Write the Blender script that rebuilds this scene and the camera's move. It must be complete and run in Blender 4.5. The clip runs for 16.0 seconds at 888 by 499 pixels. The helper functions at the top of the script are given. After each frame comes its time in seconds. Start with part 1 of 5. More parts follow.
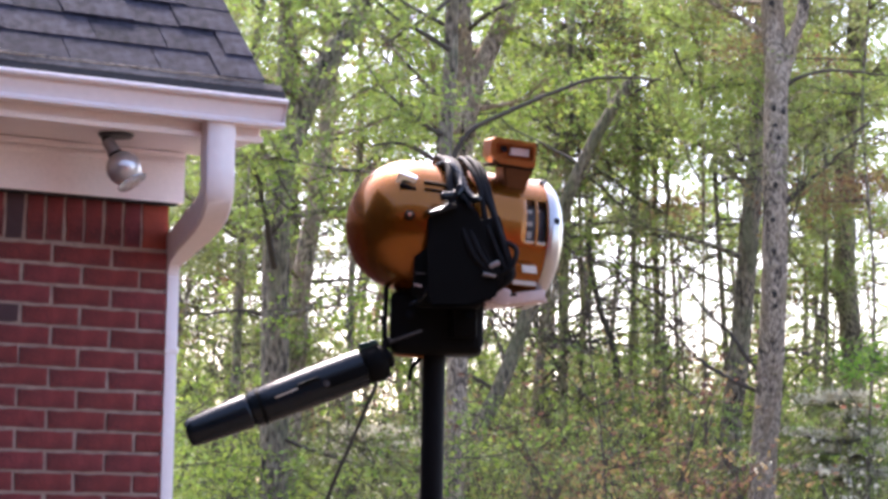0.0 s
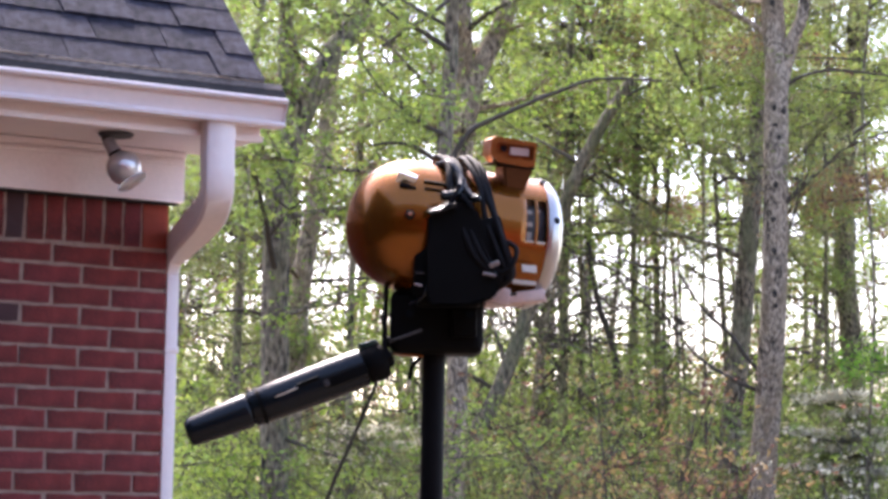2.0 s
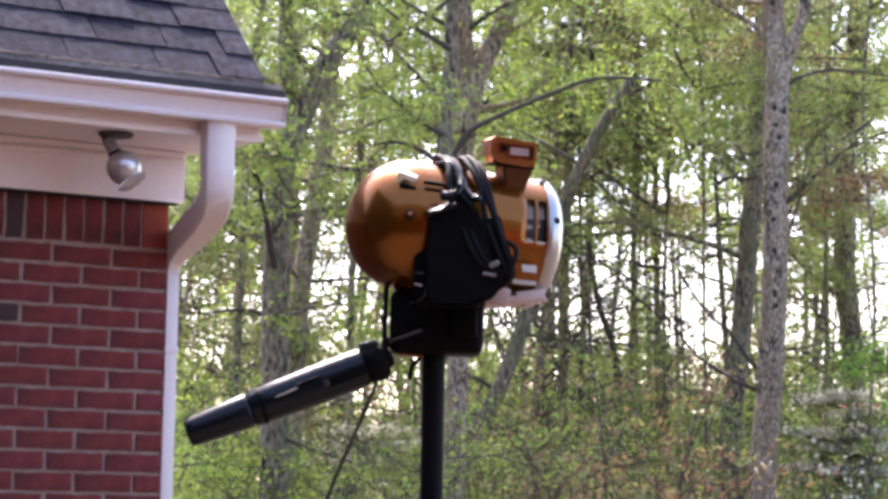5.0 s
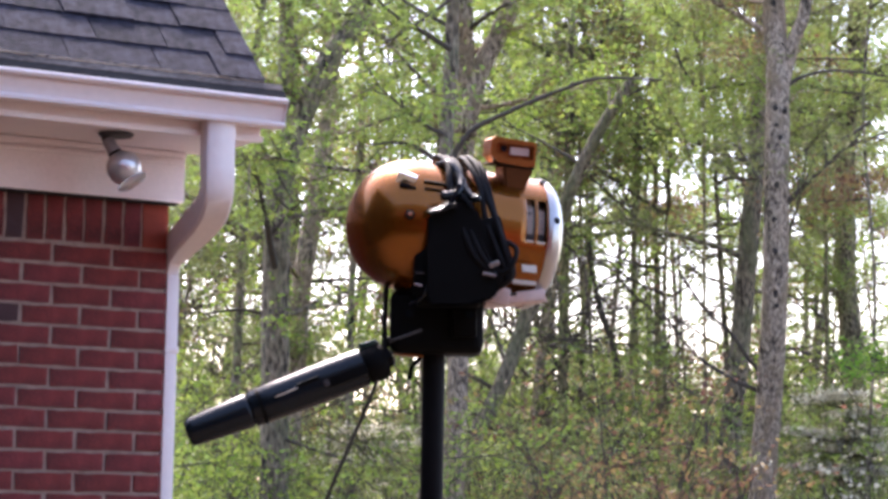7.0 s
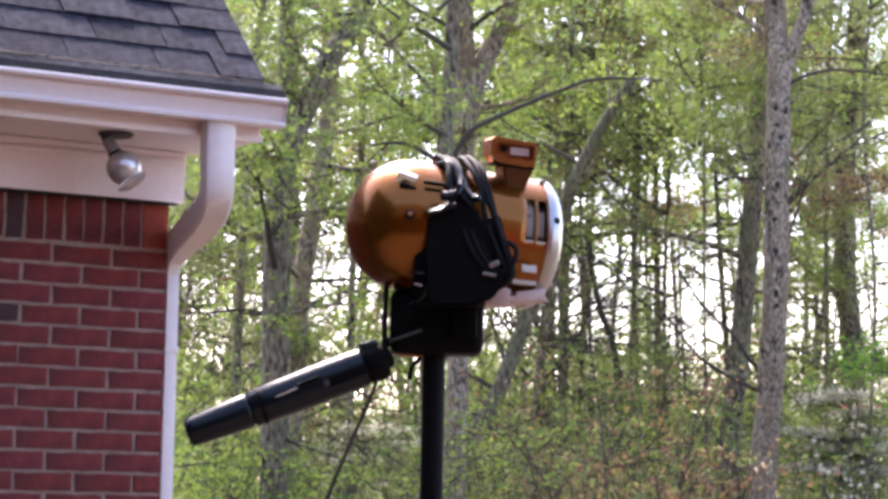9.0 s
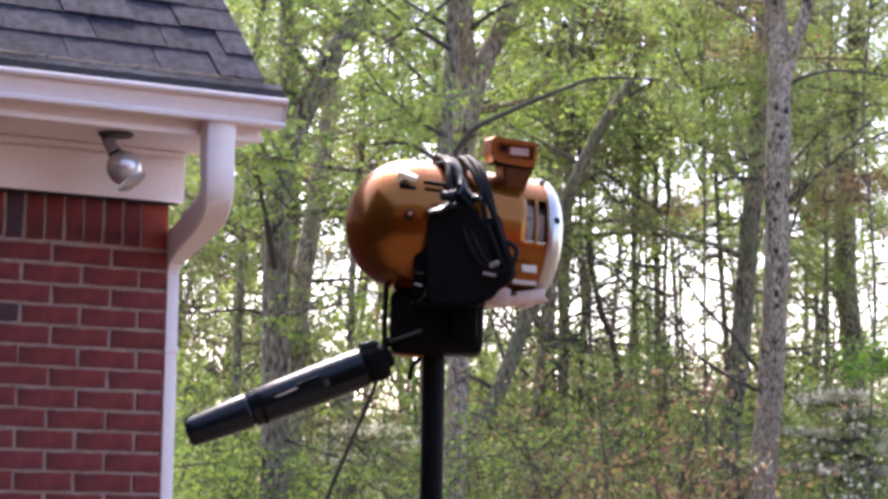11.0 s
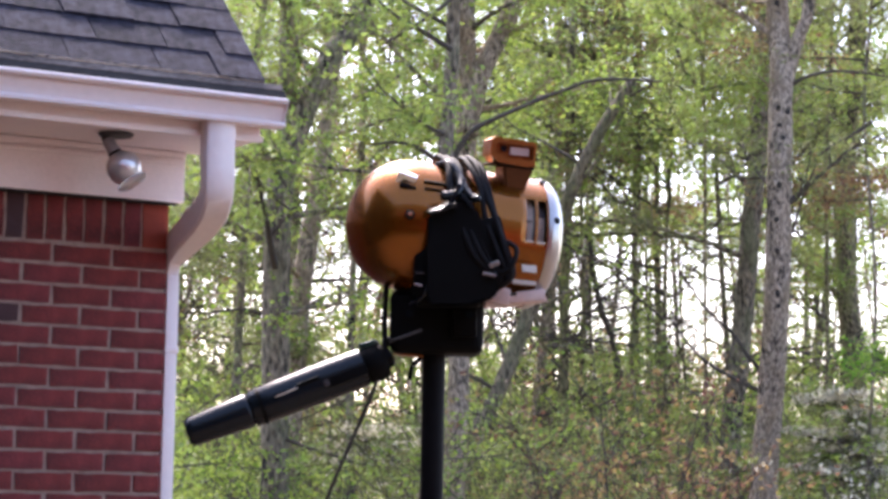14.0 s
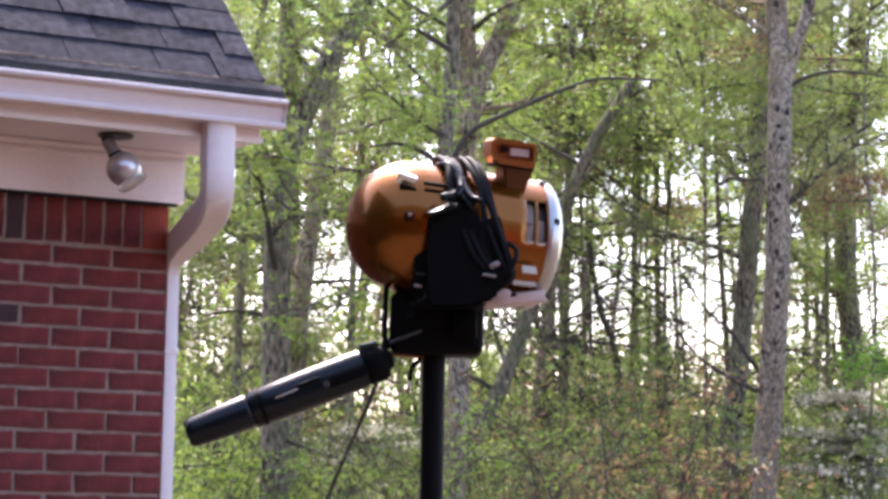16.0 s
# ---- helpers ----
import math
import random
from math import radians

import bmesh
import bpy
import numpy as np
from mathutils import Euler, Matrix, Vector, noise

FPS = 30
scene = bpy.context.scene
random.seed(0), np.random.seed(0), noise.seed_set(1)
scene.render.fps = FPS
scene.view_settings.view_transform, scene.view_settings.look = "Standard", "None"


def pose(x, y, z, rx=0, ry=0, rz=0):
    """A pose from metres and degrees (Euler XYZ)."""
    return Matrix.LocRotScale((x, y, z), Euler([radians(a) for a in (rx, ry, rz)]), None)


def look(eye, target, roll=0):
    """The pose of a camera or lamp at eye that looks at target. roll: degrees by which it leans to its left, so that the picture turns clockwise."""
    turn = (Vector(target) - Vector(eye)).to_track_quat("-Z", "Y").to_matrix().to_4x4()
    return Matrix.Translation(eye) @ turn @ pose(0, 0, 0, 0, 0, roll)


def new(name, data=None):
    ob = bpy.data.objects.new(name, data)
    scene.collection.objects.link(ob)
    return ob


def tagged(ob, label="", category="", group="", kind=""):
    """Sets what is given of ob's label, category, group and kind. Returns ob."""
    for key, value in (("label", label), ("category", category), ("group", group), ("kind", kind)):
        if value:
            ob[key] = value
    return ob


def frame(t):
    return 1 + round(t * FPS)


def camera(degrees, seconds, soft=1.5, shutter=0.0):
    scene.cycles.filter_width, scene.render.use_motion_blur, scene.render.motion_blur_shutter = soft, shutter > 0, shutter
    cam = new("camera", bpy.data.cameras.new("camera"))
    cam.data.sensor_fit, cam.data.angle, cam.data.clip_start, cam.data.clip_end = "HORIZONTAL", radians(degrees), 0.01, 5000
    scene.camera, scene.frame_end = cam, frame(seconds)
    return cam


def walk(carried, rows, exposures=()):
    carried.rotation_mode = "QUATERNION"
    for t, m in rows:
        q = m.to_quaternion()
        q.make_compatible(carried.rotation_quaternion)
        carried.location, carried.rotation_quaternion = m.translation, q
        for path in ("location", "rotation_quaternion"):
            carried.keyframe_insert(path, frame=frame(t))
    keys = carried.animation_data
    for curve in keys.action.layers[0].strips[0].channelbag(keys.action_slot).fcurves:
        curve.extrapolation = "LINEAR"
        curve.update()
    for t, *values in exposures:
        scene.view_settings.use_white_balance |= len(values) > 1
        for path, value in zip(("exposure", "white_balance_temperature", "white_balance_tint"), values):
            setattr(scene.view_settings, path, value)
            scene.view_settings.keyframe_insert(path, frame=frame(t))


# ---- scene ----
cam = camera(22.18, 16.0, soft=3.35)
EYE = Vector((-2.8565, -7.0652, 1.6874))
AIM = Vector((0.48188, 0.86881, 0.11381))


def gaze(dip=0.0, turn=0.0):
    """The tripod's aim, with a tiny dip or turn in degrees."""
    return look(EYE, EYE + AIM, 1.08) @ pose(0, 0, 0, dip, turn, 0)


walk(cam, [(0.0, gaze(0.014)), (0.4, gaze()), (7.0, gaze()), (14.6, gaze()), (15.2, gaze(-0.016)),
           (15.6, gaze(-0.018)), (16.0, gaze(0.026))], exposures=[(0.0, 2.28, 6560, 23), (2.0, 2.25, 6560, 23), (4.0, 2.18, 6560, 23), (16.0, 2.17, 6560, 23)])

# ---- light ----
SUN_TURN, SUN_HIGH = 12, 52
world = bpy.data.worlds.new("World")
scene.world = world
world.use_nodes = True
sky = world.node_tree.nodes.new("ShaderNodeTexSky")
sky.sky_type = "NISHITA"
sky.sun_disc = False
sky.sun_elevation, sky.sun_rotation = radians(SUN_HIGH), radians(SUN_TURN)
sky.air_density, sky.dust_density, sky.ozone_density = 1.0, 2.5, 1.0
back = world.node_tree.nodes["Background"]
back.inputs["Strength"].default_value = 0.15
world.node_tree.links.new(sky.outputs["Color"], back.inputs["Color"])
sun = new("sun", bpy.data.lights.new("sun", "SUN"))
sun.data.energy, sun.data.angle, sun.data.color = 2.6, radians(12), (1.0, 0.96, 0.9)
sx, sy = math.sin(radians(SUN_TURN)), math.cos(radians(SUN_TURN))
sun.matrix_world = look((0, 0, 0), (-sx * math.cos(radians(SUN_HIGH)), -sy * math.cos(radians(SUN_HIGH)), -math.sin(radians(SUN_HIGH))))

# ---- plan: along the line of sight and across it ----
ACROSS = Vector((0.87449, -0.48504, 0))
ALONG = Vector((0.48504, 0.87449, 0))


def at(side, away, up):
    q = EYE + ACROSS * side + ALONG * away
    return Vector((q.x, q.y, up))


# ---- materials ----
def material(name, base, rough=0.7, metal=0.0, vary=0.15, scale=8.0, fine=60.0, bump=0.2, coat=0.0, island=0.0, objects=0.0,
             second=None, blend=(0.45, 0.6), leaf=0.0, dist=0.004, stretch=(1, 1, 1), spec=0.5):
    m = bpy.data.materials.new(name)
    m.use_nodes = True
    n, l = m.node_tree.nodes, m.node_tree.links
    b = n["Principled BSDF"]
    b.inputs["Roughness"].default_value, b.inputs["Metallic"].default_value = rough, metal
    b.inputs["Coat Weight"].default_value = coat
    b.inputs["Coat Roughness"].default_value = 0.06
    b.inputs["Specular IOR Level"].default_value = spec
    tc = n.new("ShaderNodeTexCoord")
    mp = n.new("ShaderNodeMapping")
    mp.inputs["Scale"].default_value = stretch
    l.new(tc.outputs["Object"], mp.inputs["Vector"])
    big = n.new("ShaderNodeTexNoise")
    big.inputs["Scale"].default_value, big.inputs["Detail"].default_value = scale, 5
    small = n.new("ShaderNodeTexNoise")
    small.inputs["Scale"].default_value, small.inputs["Detail"].default_value = fine, 3
    for x in (big, small):
        l.new(mp.outputs["Vector"], x.inputs["Vector"])
    col = n.new("ShaderNodeMix")
    col.data_type = "RGBA"
    col.inputs["A"].default_value = (*base, 1)
    col.inputs["B"].default_value = (*(second or base), 1)
    ramp = n.new("ShaderNodeMapRange")
    ramp.inputs["From Min"].default_value, ramp.inputs["From Max"].default_value = blend
    src = big.outputs["Fac"]
    if island and second:
        geo = n.new("ShaderNodeNewGeometry")
        src = geo.outputs["Random Per Island"]
    if objects and second:
        oi = n.new("ShaderNodeObjectInfo")
        src = oi.outputs["Random"]
    l.new(src, ramp.inputs["Value"])
    l.new(ramp.outputs["Result"], col.inputs["Factor"])
    hsv = n.new("ShaderNodeHueSaturation")
    l.new(col.outputs["Result"], hsv.inputs["Color"])
    add = n.new("ShaderNodeMath")
    add.operation = "ADD"
    l.new(big.outputs["Fac"], add.inputs[0])
    l.new(small.outputs["Fac"], add.inputs[1])
    val = n.new("ShaderNodeMapRange")
    val.inputs["From Min"].default_value, val.inputs["From Max"].default_value = (0.76, 1.22) if vary > 0.5 else (0.65, 1.35)
    val.inputs["To Min"].default_value, val.inputs["To Max"].default_value = 1 - vary, 1 + vary
    l.new(add.outputs["Value"], val.inputs["Value"])
    out = val.outputs["Result"]
    for flag, kind, slot in ((objects, "ShaderNodeObjectInfo", "Random"), (island, "ShaderNodeNewGeometry", "Random Per Island")):
        if flag:
            r = n.new(kind)
            q = n.new("ShaderNodeMapRange")
            q.inputs["To Min"].default_value, q.inputs["To Max"].default_value = 1 - flag, 1 + flag
            l.new(r.outputs[slot], q.inputs["Value"])
            mu = n.new("ShaderNodeMath")
            mu.operation = "MULTIPLY"
            l.new(out, mu.inputs[0])
            l.new(q.outputs["Result"], mu.inputs[1])
            out = mu.outputs["Value"]
    l.new(out, hsv.inputs["Value"])
    l.new(hsv.outputs["Color"], b.inputs["Base Color"])
    if bump:
        bp = n.new("ShaderNodeBump")
        bp.inputs["Strength"].default_value, bp.inputs["Distance"].default_value = bump, dist
        l.new(add.outputs["Value"], bp.inputs["Height"])
        l.new(bp.outputs["Normal"], b.inputs["Normal"])
    if leaf:
        tr = n.new("ShaderNodeBsdfTranslucent")
        mx = n.new("ShaderNodeMixShader")
        mx.inputs["Fac"].default_value = leaf
        l.new(hsv.outputs["Color"], tr.inputs["Color"])
        l.new(b.outputs["BSDF"], mx.inputs[1])
        l.new(tr.outputs["BSDF"], mx.inputs[2])
        l.new(mx.outputs["Shader"], n["Material Output"].inputs["Surface"])
    return m


BRICK = material("brick", (0.160, 0.023, 0.020), 0.85, vary=0.55, scale=14, fine=180, bump=0.5, objects=0.22, second=(0.122, 0.018, 0.019), blend=(0.3, 0.8), dist=0.002)
BRICK_DARK = material("dark brick", (0.055, 0.024, 0.026), 0.85, vary=0.25, scale=14, fine=180, bump=0.5, dist=0.002)
BRICK_ORANGE = material("orange brick", (0.27, 0.044, 0.022), 0.85, vary=0.2, scale=14, fine=180, bump=0.5, dist=0.002)
BRICK_REST = material("brick field", (0.160, 0.023, 0.020), 0.85, vary=0.55, scale=14, fine=180, bump=0.5, island=0.22, second=(0.122, 0.018, 0.019), blend=(0.3, 0.8), dist=0.002)
MORTAR = material("mortar", (0.31, 0.222, 0.18), 0.95, vary=0.45, scale=25, fine=300, bump=0.7, dist=0.003)
TRIM = material("white painted wood", (0.85, 0.755, 0.74), 0.45, vary=0.06, scale=4, fine=90, bump=0.08, dist=0.001)
ALUM = material("white coated aluminium", (0.83, 0.73, 0.71), 0.3, vary=0.05, scale=3, fine=40, bump=0.04, dist=0.001)
SHINGLE = material("asphalt shingle", (0.027, 0.027, 0.040), 0.95, vary=0.7, scale=26, fine=520, bump=0.9, objects=0.28, second=(0.030, 0.029, 0.040), blend=(0.2, 0.9), dist=0.003, spec=0.12)
SHINGLE_REST = material("asphalt shingle field", (0.022, 0.022, 0.033), 0.95, vary=0.35, scale=20, fine=700, bump=0.9, island=0.28, second=(0.030, 0.029, 0.040), blend=(0.2, 0.9), dist=0.003, spec=0.12)
GUARD = material("dark gutter mesh", (0.04, 0.038, 0.038), 0.95, 0.0, spec=0.1, vary=0.3, scale=30, fine=500, bump=0.5)
DEBRIS = material("dry needles", (0.33, 0.28, 0.24), 0.9, vary=0.4, scale=30, fine=300, bump=0.6)
ORANGE = material("metallic orange enamel", (0.28, 0.088, 0.006), 0.26, 0.8, vary=0.12, scale=9, fine=400, bump=0.01, coat=0.4, dist=0.0005)
ORANGE_DULL = material("orange cast metal", (0.33, 0.10, 0.018), 0.42, 0.5, vary=0.12, scale=14, fine=300, bump=0.1, coat=0.2, dist=0.001)
SILVER = material("brushed aluminium", (0.50, 0.475, 0.46), 0.28, 0.85, vary=0.05, scale=6, fine=200, bump=0.05, dist=0.0005)
CHROME = material("chrome", (0.8, 0.8, 0.8), 0.12, 1.0, vary=0.03, bump=0.0)
BLACK = material("black plastic", (0.005, 0.005, 0.005), 0.6, vary=0.2, scale=20, fine=300, bump=0.08, dist=0.001, spec=0.06)
BLACK_GLOSS = material("glossy black plastic", (0.006, 0.010, 0.014), 0.27, vary=0.15, scale=20, fine=200, bump=0.02, coat=0.0, dist=0.001, spec=0.28)
RUBBER = material("black rubber cable", (0.008, 0.008, 0.009), 0.62, spec=0.12, vary=0.2, scale=40, fine=300, bump=0.05, dist=0.001)
POLE = material("black painted steel", (0.007, 0.007, 0.008), 0.5, 0.0, vary=0.2, scale=12, fine=200, bump=0.08, dist=0.001, spec=0.07)
TEAL = material("dark teal sheen", (0.006, 0.035, 0.028), 0.35, vary=0.15, scale=20, fine=200, bump=0.02)
CORD = material("weathered cord", (0.055, 0.048, 0.036), 0.8, vary=0.3, scale=30, fine=300, bump=0.2, spec=0.2)
# surface of the unseen light blockers, dark so that reflections stay dark
BLOCKER_DARK = material("dark blocker surface", (0.030, 0.024, 0.020), 0.8, vary=0.3, scale=3, fine=60, bump=0.3, stretch=(1, 1, 6))
NECK = material("dark brown cast metal", (0.12, 0.042, 0.013), 0.4, 0.4, vary=0.2, scale=14, fine=300, bump=0.1, dist=0.001)
INSIDE = material("pale drum band", (0.50, 0.40, 0.32), 0.6, vary=0.25, scale=20, fine=200, bump=0.1)
LABEL = material("cream label", (0.58, 0.49, 0.39), 0.5, vary=0.06, scale=20, fine=200, bump=0.0)
SADDLE = material("faded pink enamel", (0.60, 0.45, 0.41), 0.4, 0.1, vary=0.12, scale=12, fine=200, bump=0.06, dist=0.001)
BARK = material("grey bark", (0.185, 0.150, 0.108), 0.95, vary=0.95, scale=4, fine=30, bump=1.0, second=(0.09, 0.085, 0.05), blend=(0.48, 0.62), dist=0.03, stretch=(1, 1, 0.35))
BARK_PALE = material("pale bark", (0.30, 0.235, 0.172), 0.95, vary=0.9, scale=5, fine=36, bump=1.0, second=(0.14, 0.105, 0.07), blend=(0.48, 0.62), dist=0.03, stretch=(1, 1, 0.5))
BARK_MOSS = material("mossy bark", (0.20, 0.155, 0.100), 0.95, vary=0.95, scale=5, fine=40, bump=1.0, second=(0.12, 0.125, 0.045), blend=(0.4, 0.65), dist=0.03, stretch=(1, 1, 0.4))
TWIG = material("dark twig", (0.065, 0.053, 0.042), 0.9, vary=0.3, scale=10, fine=60, bump=0.4)
KNOT = material("dark knot", (0.03, 0.025, 0.02), 0.95, vary=0.3, bump=0.6)
LEAF = material("spring leaf", (0.28, 0.335, 0.080), 0.5, vary=0.1, scale=0.5, fine=6, bump=0, island=0.38, second=(0.18, 0.275, 0.064), blend=(0.1, 0.9), leaf=0.6)
LEAF_FRESH = material("bright leaf", (0.195, 0.325, 0.05), 0.5, vary=0.1, scale=0.5, fine=6, bump=0, island=0.35, second=(0.26, 0.33, 0.065), blend=(0.1, 0.9), leaf=0.6)
LEAF_VIVID = material("vivid leaf", (0.18, 0.40, 0.045), 0.5, vary=0.1, scale=0.5, fine=6, bump=0, island=0.3, second=(0.22, 0.36, 0.05), blend=(0.1, 0.9), leaf=0.6)
LEAF_OLIVE = material("olive leaf", (0.25, 0.265, 0.10), 0.55, vary=0.1, scale=0.5, fine=6, bump=0, island=0.4, second=(0.15, 0.19, 0.07), blend=(0.1, 0.9), leaf=0.6)
LEAF_RUST = material("rust leaf", (0.235, 0.115, 0.08), 0.55, vary=0.1, scale=0.5, fine=6, bump=0, island=0.4, second=(0.25, 0.19, 0.07), blend=(0.2, 0.9), leaf=0.55)
LEAF_FAR = material("far leaf", (0.13, 0.17, 0.06), 0.6, vary=0.15, scale=0.3, fine=4, bump=0, island=0.4, second=(0.13, 0.13, 0.06), blend=(0.1, 0.9), leaf=0.4)
BLOSSOM = material("white blossom", (0.68, 0.64, 0.50), 0.6, vary=0.1, bump=0, island=0.2, leaf=0.55)
# ground is out of view; its tone is set for bounce and reflections
SOIL = material("unseen brown ground", (0.080, 0.056, 0.040), 0.95, vary=0.4, scale=1.2, fine=30, bump=0.8, second=(0.055, 0.052, 0.026), blend=(0.5, 0.7), dist=0.03)


def glass():
    m = bpy.data.materials.new("lamp glass")
    m.use_nodes = True
    b = m.node_tree.nodes["Principled BSDF"]
    b.inputs["Base Color"].default_value = (0.93, 0.9, 0.88, 1)
    b.inputs["Roughness"].default_value = 0.05
    b.inputs["Transmission Weight"].default_value = 0.75
    return m


GLASS = glass()


# ---- mesh helpers ----
def mesh(name, verts, faces, mats, smooth=True, index=None):
    me = bpy.data.meshes.new(name)
    me.from_pydata([tuple(v) for v in verts], [], [tuple(f) for f in faces])
    for m in mats if isinstance(mats, (list, tuple)) else [mats]:
        me.materials.append(m)
    if smooth:
        me.polygons.foreach_set("use_smooth", [True] * len(me.polygons))
    if index is not None:
        me.polygons.foreach_set("material_index", index)
    me.update()
    return me


def place(name, me, parent=None, label="", m=None):
    ob = new(name, me)
    if parent is not None:
        ob.parent = parent
    if m is not None:
        ob.matrix_basis = m
    if label:
        tagged(ob, label)
    return ob


def part(name, bm, mat, parent, label="", m=None, smooth=True):
    me = bpy.data.meshes.new(name)
    bmesh.ops.recalc_face_normals(bm, faces=bm.faces)
    bm.to_mesh(me)
    bm.free()
    me.materials.append(mat)
    if smooth:
        me.polygons.foreach_set("use_smooth", [True] * len(me.polygons))
        me.set_sharp_from_angle(angle=radians(38))
    return place(name, me, parent, label, m)


def box(sx, sy, sz, bevel=0.0, segs=2, m=None, bm=None):
    """A bevelled block of that size round its own centre."""
    b = bmesh.new()
    bmesh.ops.create_cube(b, size=1, matrix=Matrix.Diagonal((sx, sy, sz, 1)))
    if bevel:
        bmesh.ops.bevel(b, geom=b.edges[:], offset=bevel, segments=segs, affect="EDGES", profile=0.6)
    if m is not None:
        b.transform(m)
    if bm is None:
        return b
    tmp = bpy.data.meshes.new("t")
    b.to_mesh(tmp)
    b.free()
    bm.from_mesh(tmp)
    bpy.data.meshes.remove(tmp)
    return bm


def lathe(profile, segs=48, m=None):
    """A body turned round x: profile of (x, radius)."""
    b = bmesh.new()
    rings = []
    for x, r in profile:
        if r < 1e-5:
            rings.append([b.verts.new((x, 0, 0))])
        else:
            rings.append([b.verts.new((x, r * math.cos(2 * math.pi * k / segs), r * math.sin(2 * math.pi * k / segs))) for k in range(segs)])
    for a, c in zip(rings, rings[1:]):
        for k in range(segs):
            j = (k + 1) % segs
            if len(a) == 1 and len(c) == 1:
                continue
            if len(a) == 1:
                b.faces.new((a[0], c[k], c[j]))
            elif len(c) == 1:
                b.faces.new((a[k], a[j], c[0]))
            else:
                b.faces.new((a[k], a[j], c[j], c[k]))
    if m is not None:
        b.transform(m)
    return b


def smooth_path(points, steps=6):
    """A rounded line through the points."""
    p = [Vector(q) for q in points]
    p = [2 * p[0] - p[1]] + p + [2 * p[-1] - p[-2]]
    out = []
    for i in range(1, len(p) - 2):
        for k in range(steps):
            t = k / steps
            a, b, c, d = p[i - 1:i + 3]
            out.append(0.5 * ((2 * b) + (c - a) * t + (2 * a - 5 * b + 4 * c - d) * t * t + (3 * b - a - 3 * c + d) * t ** 3))
    return out + [p[-2]]


def tube_data(points, radii, segs=8, wobble=0.0, rng=None, offset=0):
    """Verts and faces of a tapered tube."""
    verts, faces = [], []
    n = len(points)
    ref = Vector((0.31, 0.87, 0.38))
    for i, q in enumerate(points):
        d = (points[min(i + 1, n - 1)] - points[max(i - 1, 0)]).normalized()
        u = d.cross(ref)
        if u.length < 0.05:
            u = d.cross(Vector((1, 0, 0)))
        u.normalize()
        w = d.cross(u)
        for k in range(segs):
            a = 2 * math.pi * k / segs
            r = radii[i] * (1 + (wobble * (rng.random() - 0.5) if wobble else 0))
            verts.append(q + u * (r * math.cos(a)) + w * (r * math.sin(a)))
    for i in range(n - 1):
        for k in range(segs):
            j = (k + 1) % segs
            faces.append((offset + i * segs + k, offset + i * segs + j, offset + (i + 1) * segs + j, offset + (i + 1) * segs + k))
    faces.append(tuple(offset + k for k in range(segs - 1, -1, -1)))
    faces.append(tuple(offset + (n - 1) * segs + k for k in range(segs)))
    return verts, faces


def cable(name, points, r, mat, parent, label="", segs=10, steps=8):
    path = smooth_path(points, steps)
    v, f = tube_data(path, [r] * len(path), segs)
    return place(name, mesh(name, v, f, mat), parent, label)


def empty(name, m, label, category, group="", kind=""):
    ob = new(name)
    ob.empty_display_size = 0.1
    ob.matrix_basis = m
    return tagged(ob, label, category, group, kind)


# ---- ground ----
def ground():
    n, size = 60, 700.0
    verts, faces = [], []
    for j in range(n + 1):
        for i in range(n + 1):
            a, b = (i / n * 2 - 1), (j / n * 2 - 1)
            x, y = size * a * abs(a), size * b * abs(b)
            d = math.hypot(x, y)
            verts.append((x, y, 0.0 if d < 14 else noise.noise(Vector((x, y, 0)) * 0.05) * min(0.25, (d - 14) * 0.02)))
    for j in range(n):
        for i in range(n):
            faces.append((j * (n + 1) + i, j * (n + 1) + i + 1, (j + 1) * (n + 1) + i + 1, (j + 1) * (n + 1) + i))
    ob = place("ground", mesh("ground", verts, faces, SOIL))
    tagged(ob, "unseen brown ground toned for its bounce, running into the woods", "ground", kind="structure")


ground()

# ---- house corner ----
L, H, J = 0.1912, 0.0560, 0.0120          # brick length, height and joint
COURSE, PITCH = 0.0677, 0.2032
ZA, FRIEZE, SOFFIT = 2.53, 2.693, 2.858
EAVE = -0.40
SLOPE = 11.5 / 12
DEEP, LONG = 7.0, 8.0                      # house depth and length beyond the corner


def brick_mesh(name, lx, ly, lz, mat, seed):
    rng = random.Random(seed)
    b = box(lx, ly, lz, 0.003 if lx < 0.1 and lz < 0.1 or mat is SHINGLE else 0.0, 1)
    if mat is SHINGLE or lx < 0.1 and lz < 0.1:
        rough = 0.0012
    else:
        # uneven fired arrises: a few cuts along the brick, each nudged
        rough = 0.0022
        long = 0 if lx > lz else 2
        for k in range(1, 5):
            no, co = [0, 0, 0], [0, 0, 0]
            no[long], co[long] = 1, (k / 5 - 0.5) * max(lx, lz)
            bmesh.ops.bisect_plane(b, geom=b.verts[:] + b.edges[:] + b.faces[:], plane_co=co, plane_no=no)
    for v in b.verts:
        v.co += Vector((rng.uniform(-1, 1), rng.uniform(-0.6, 0.6), rng.uniform(-1, 1))) * rough
    me = bpy.data.meshes.new(name)
    b.to_mesh(me)
    b.free()
    me.materials.append(mat)
    return me


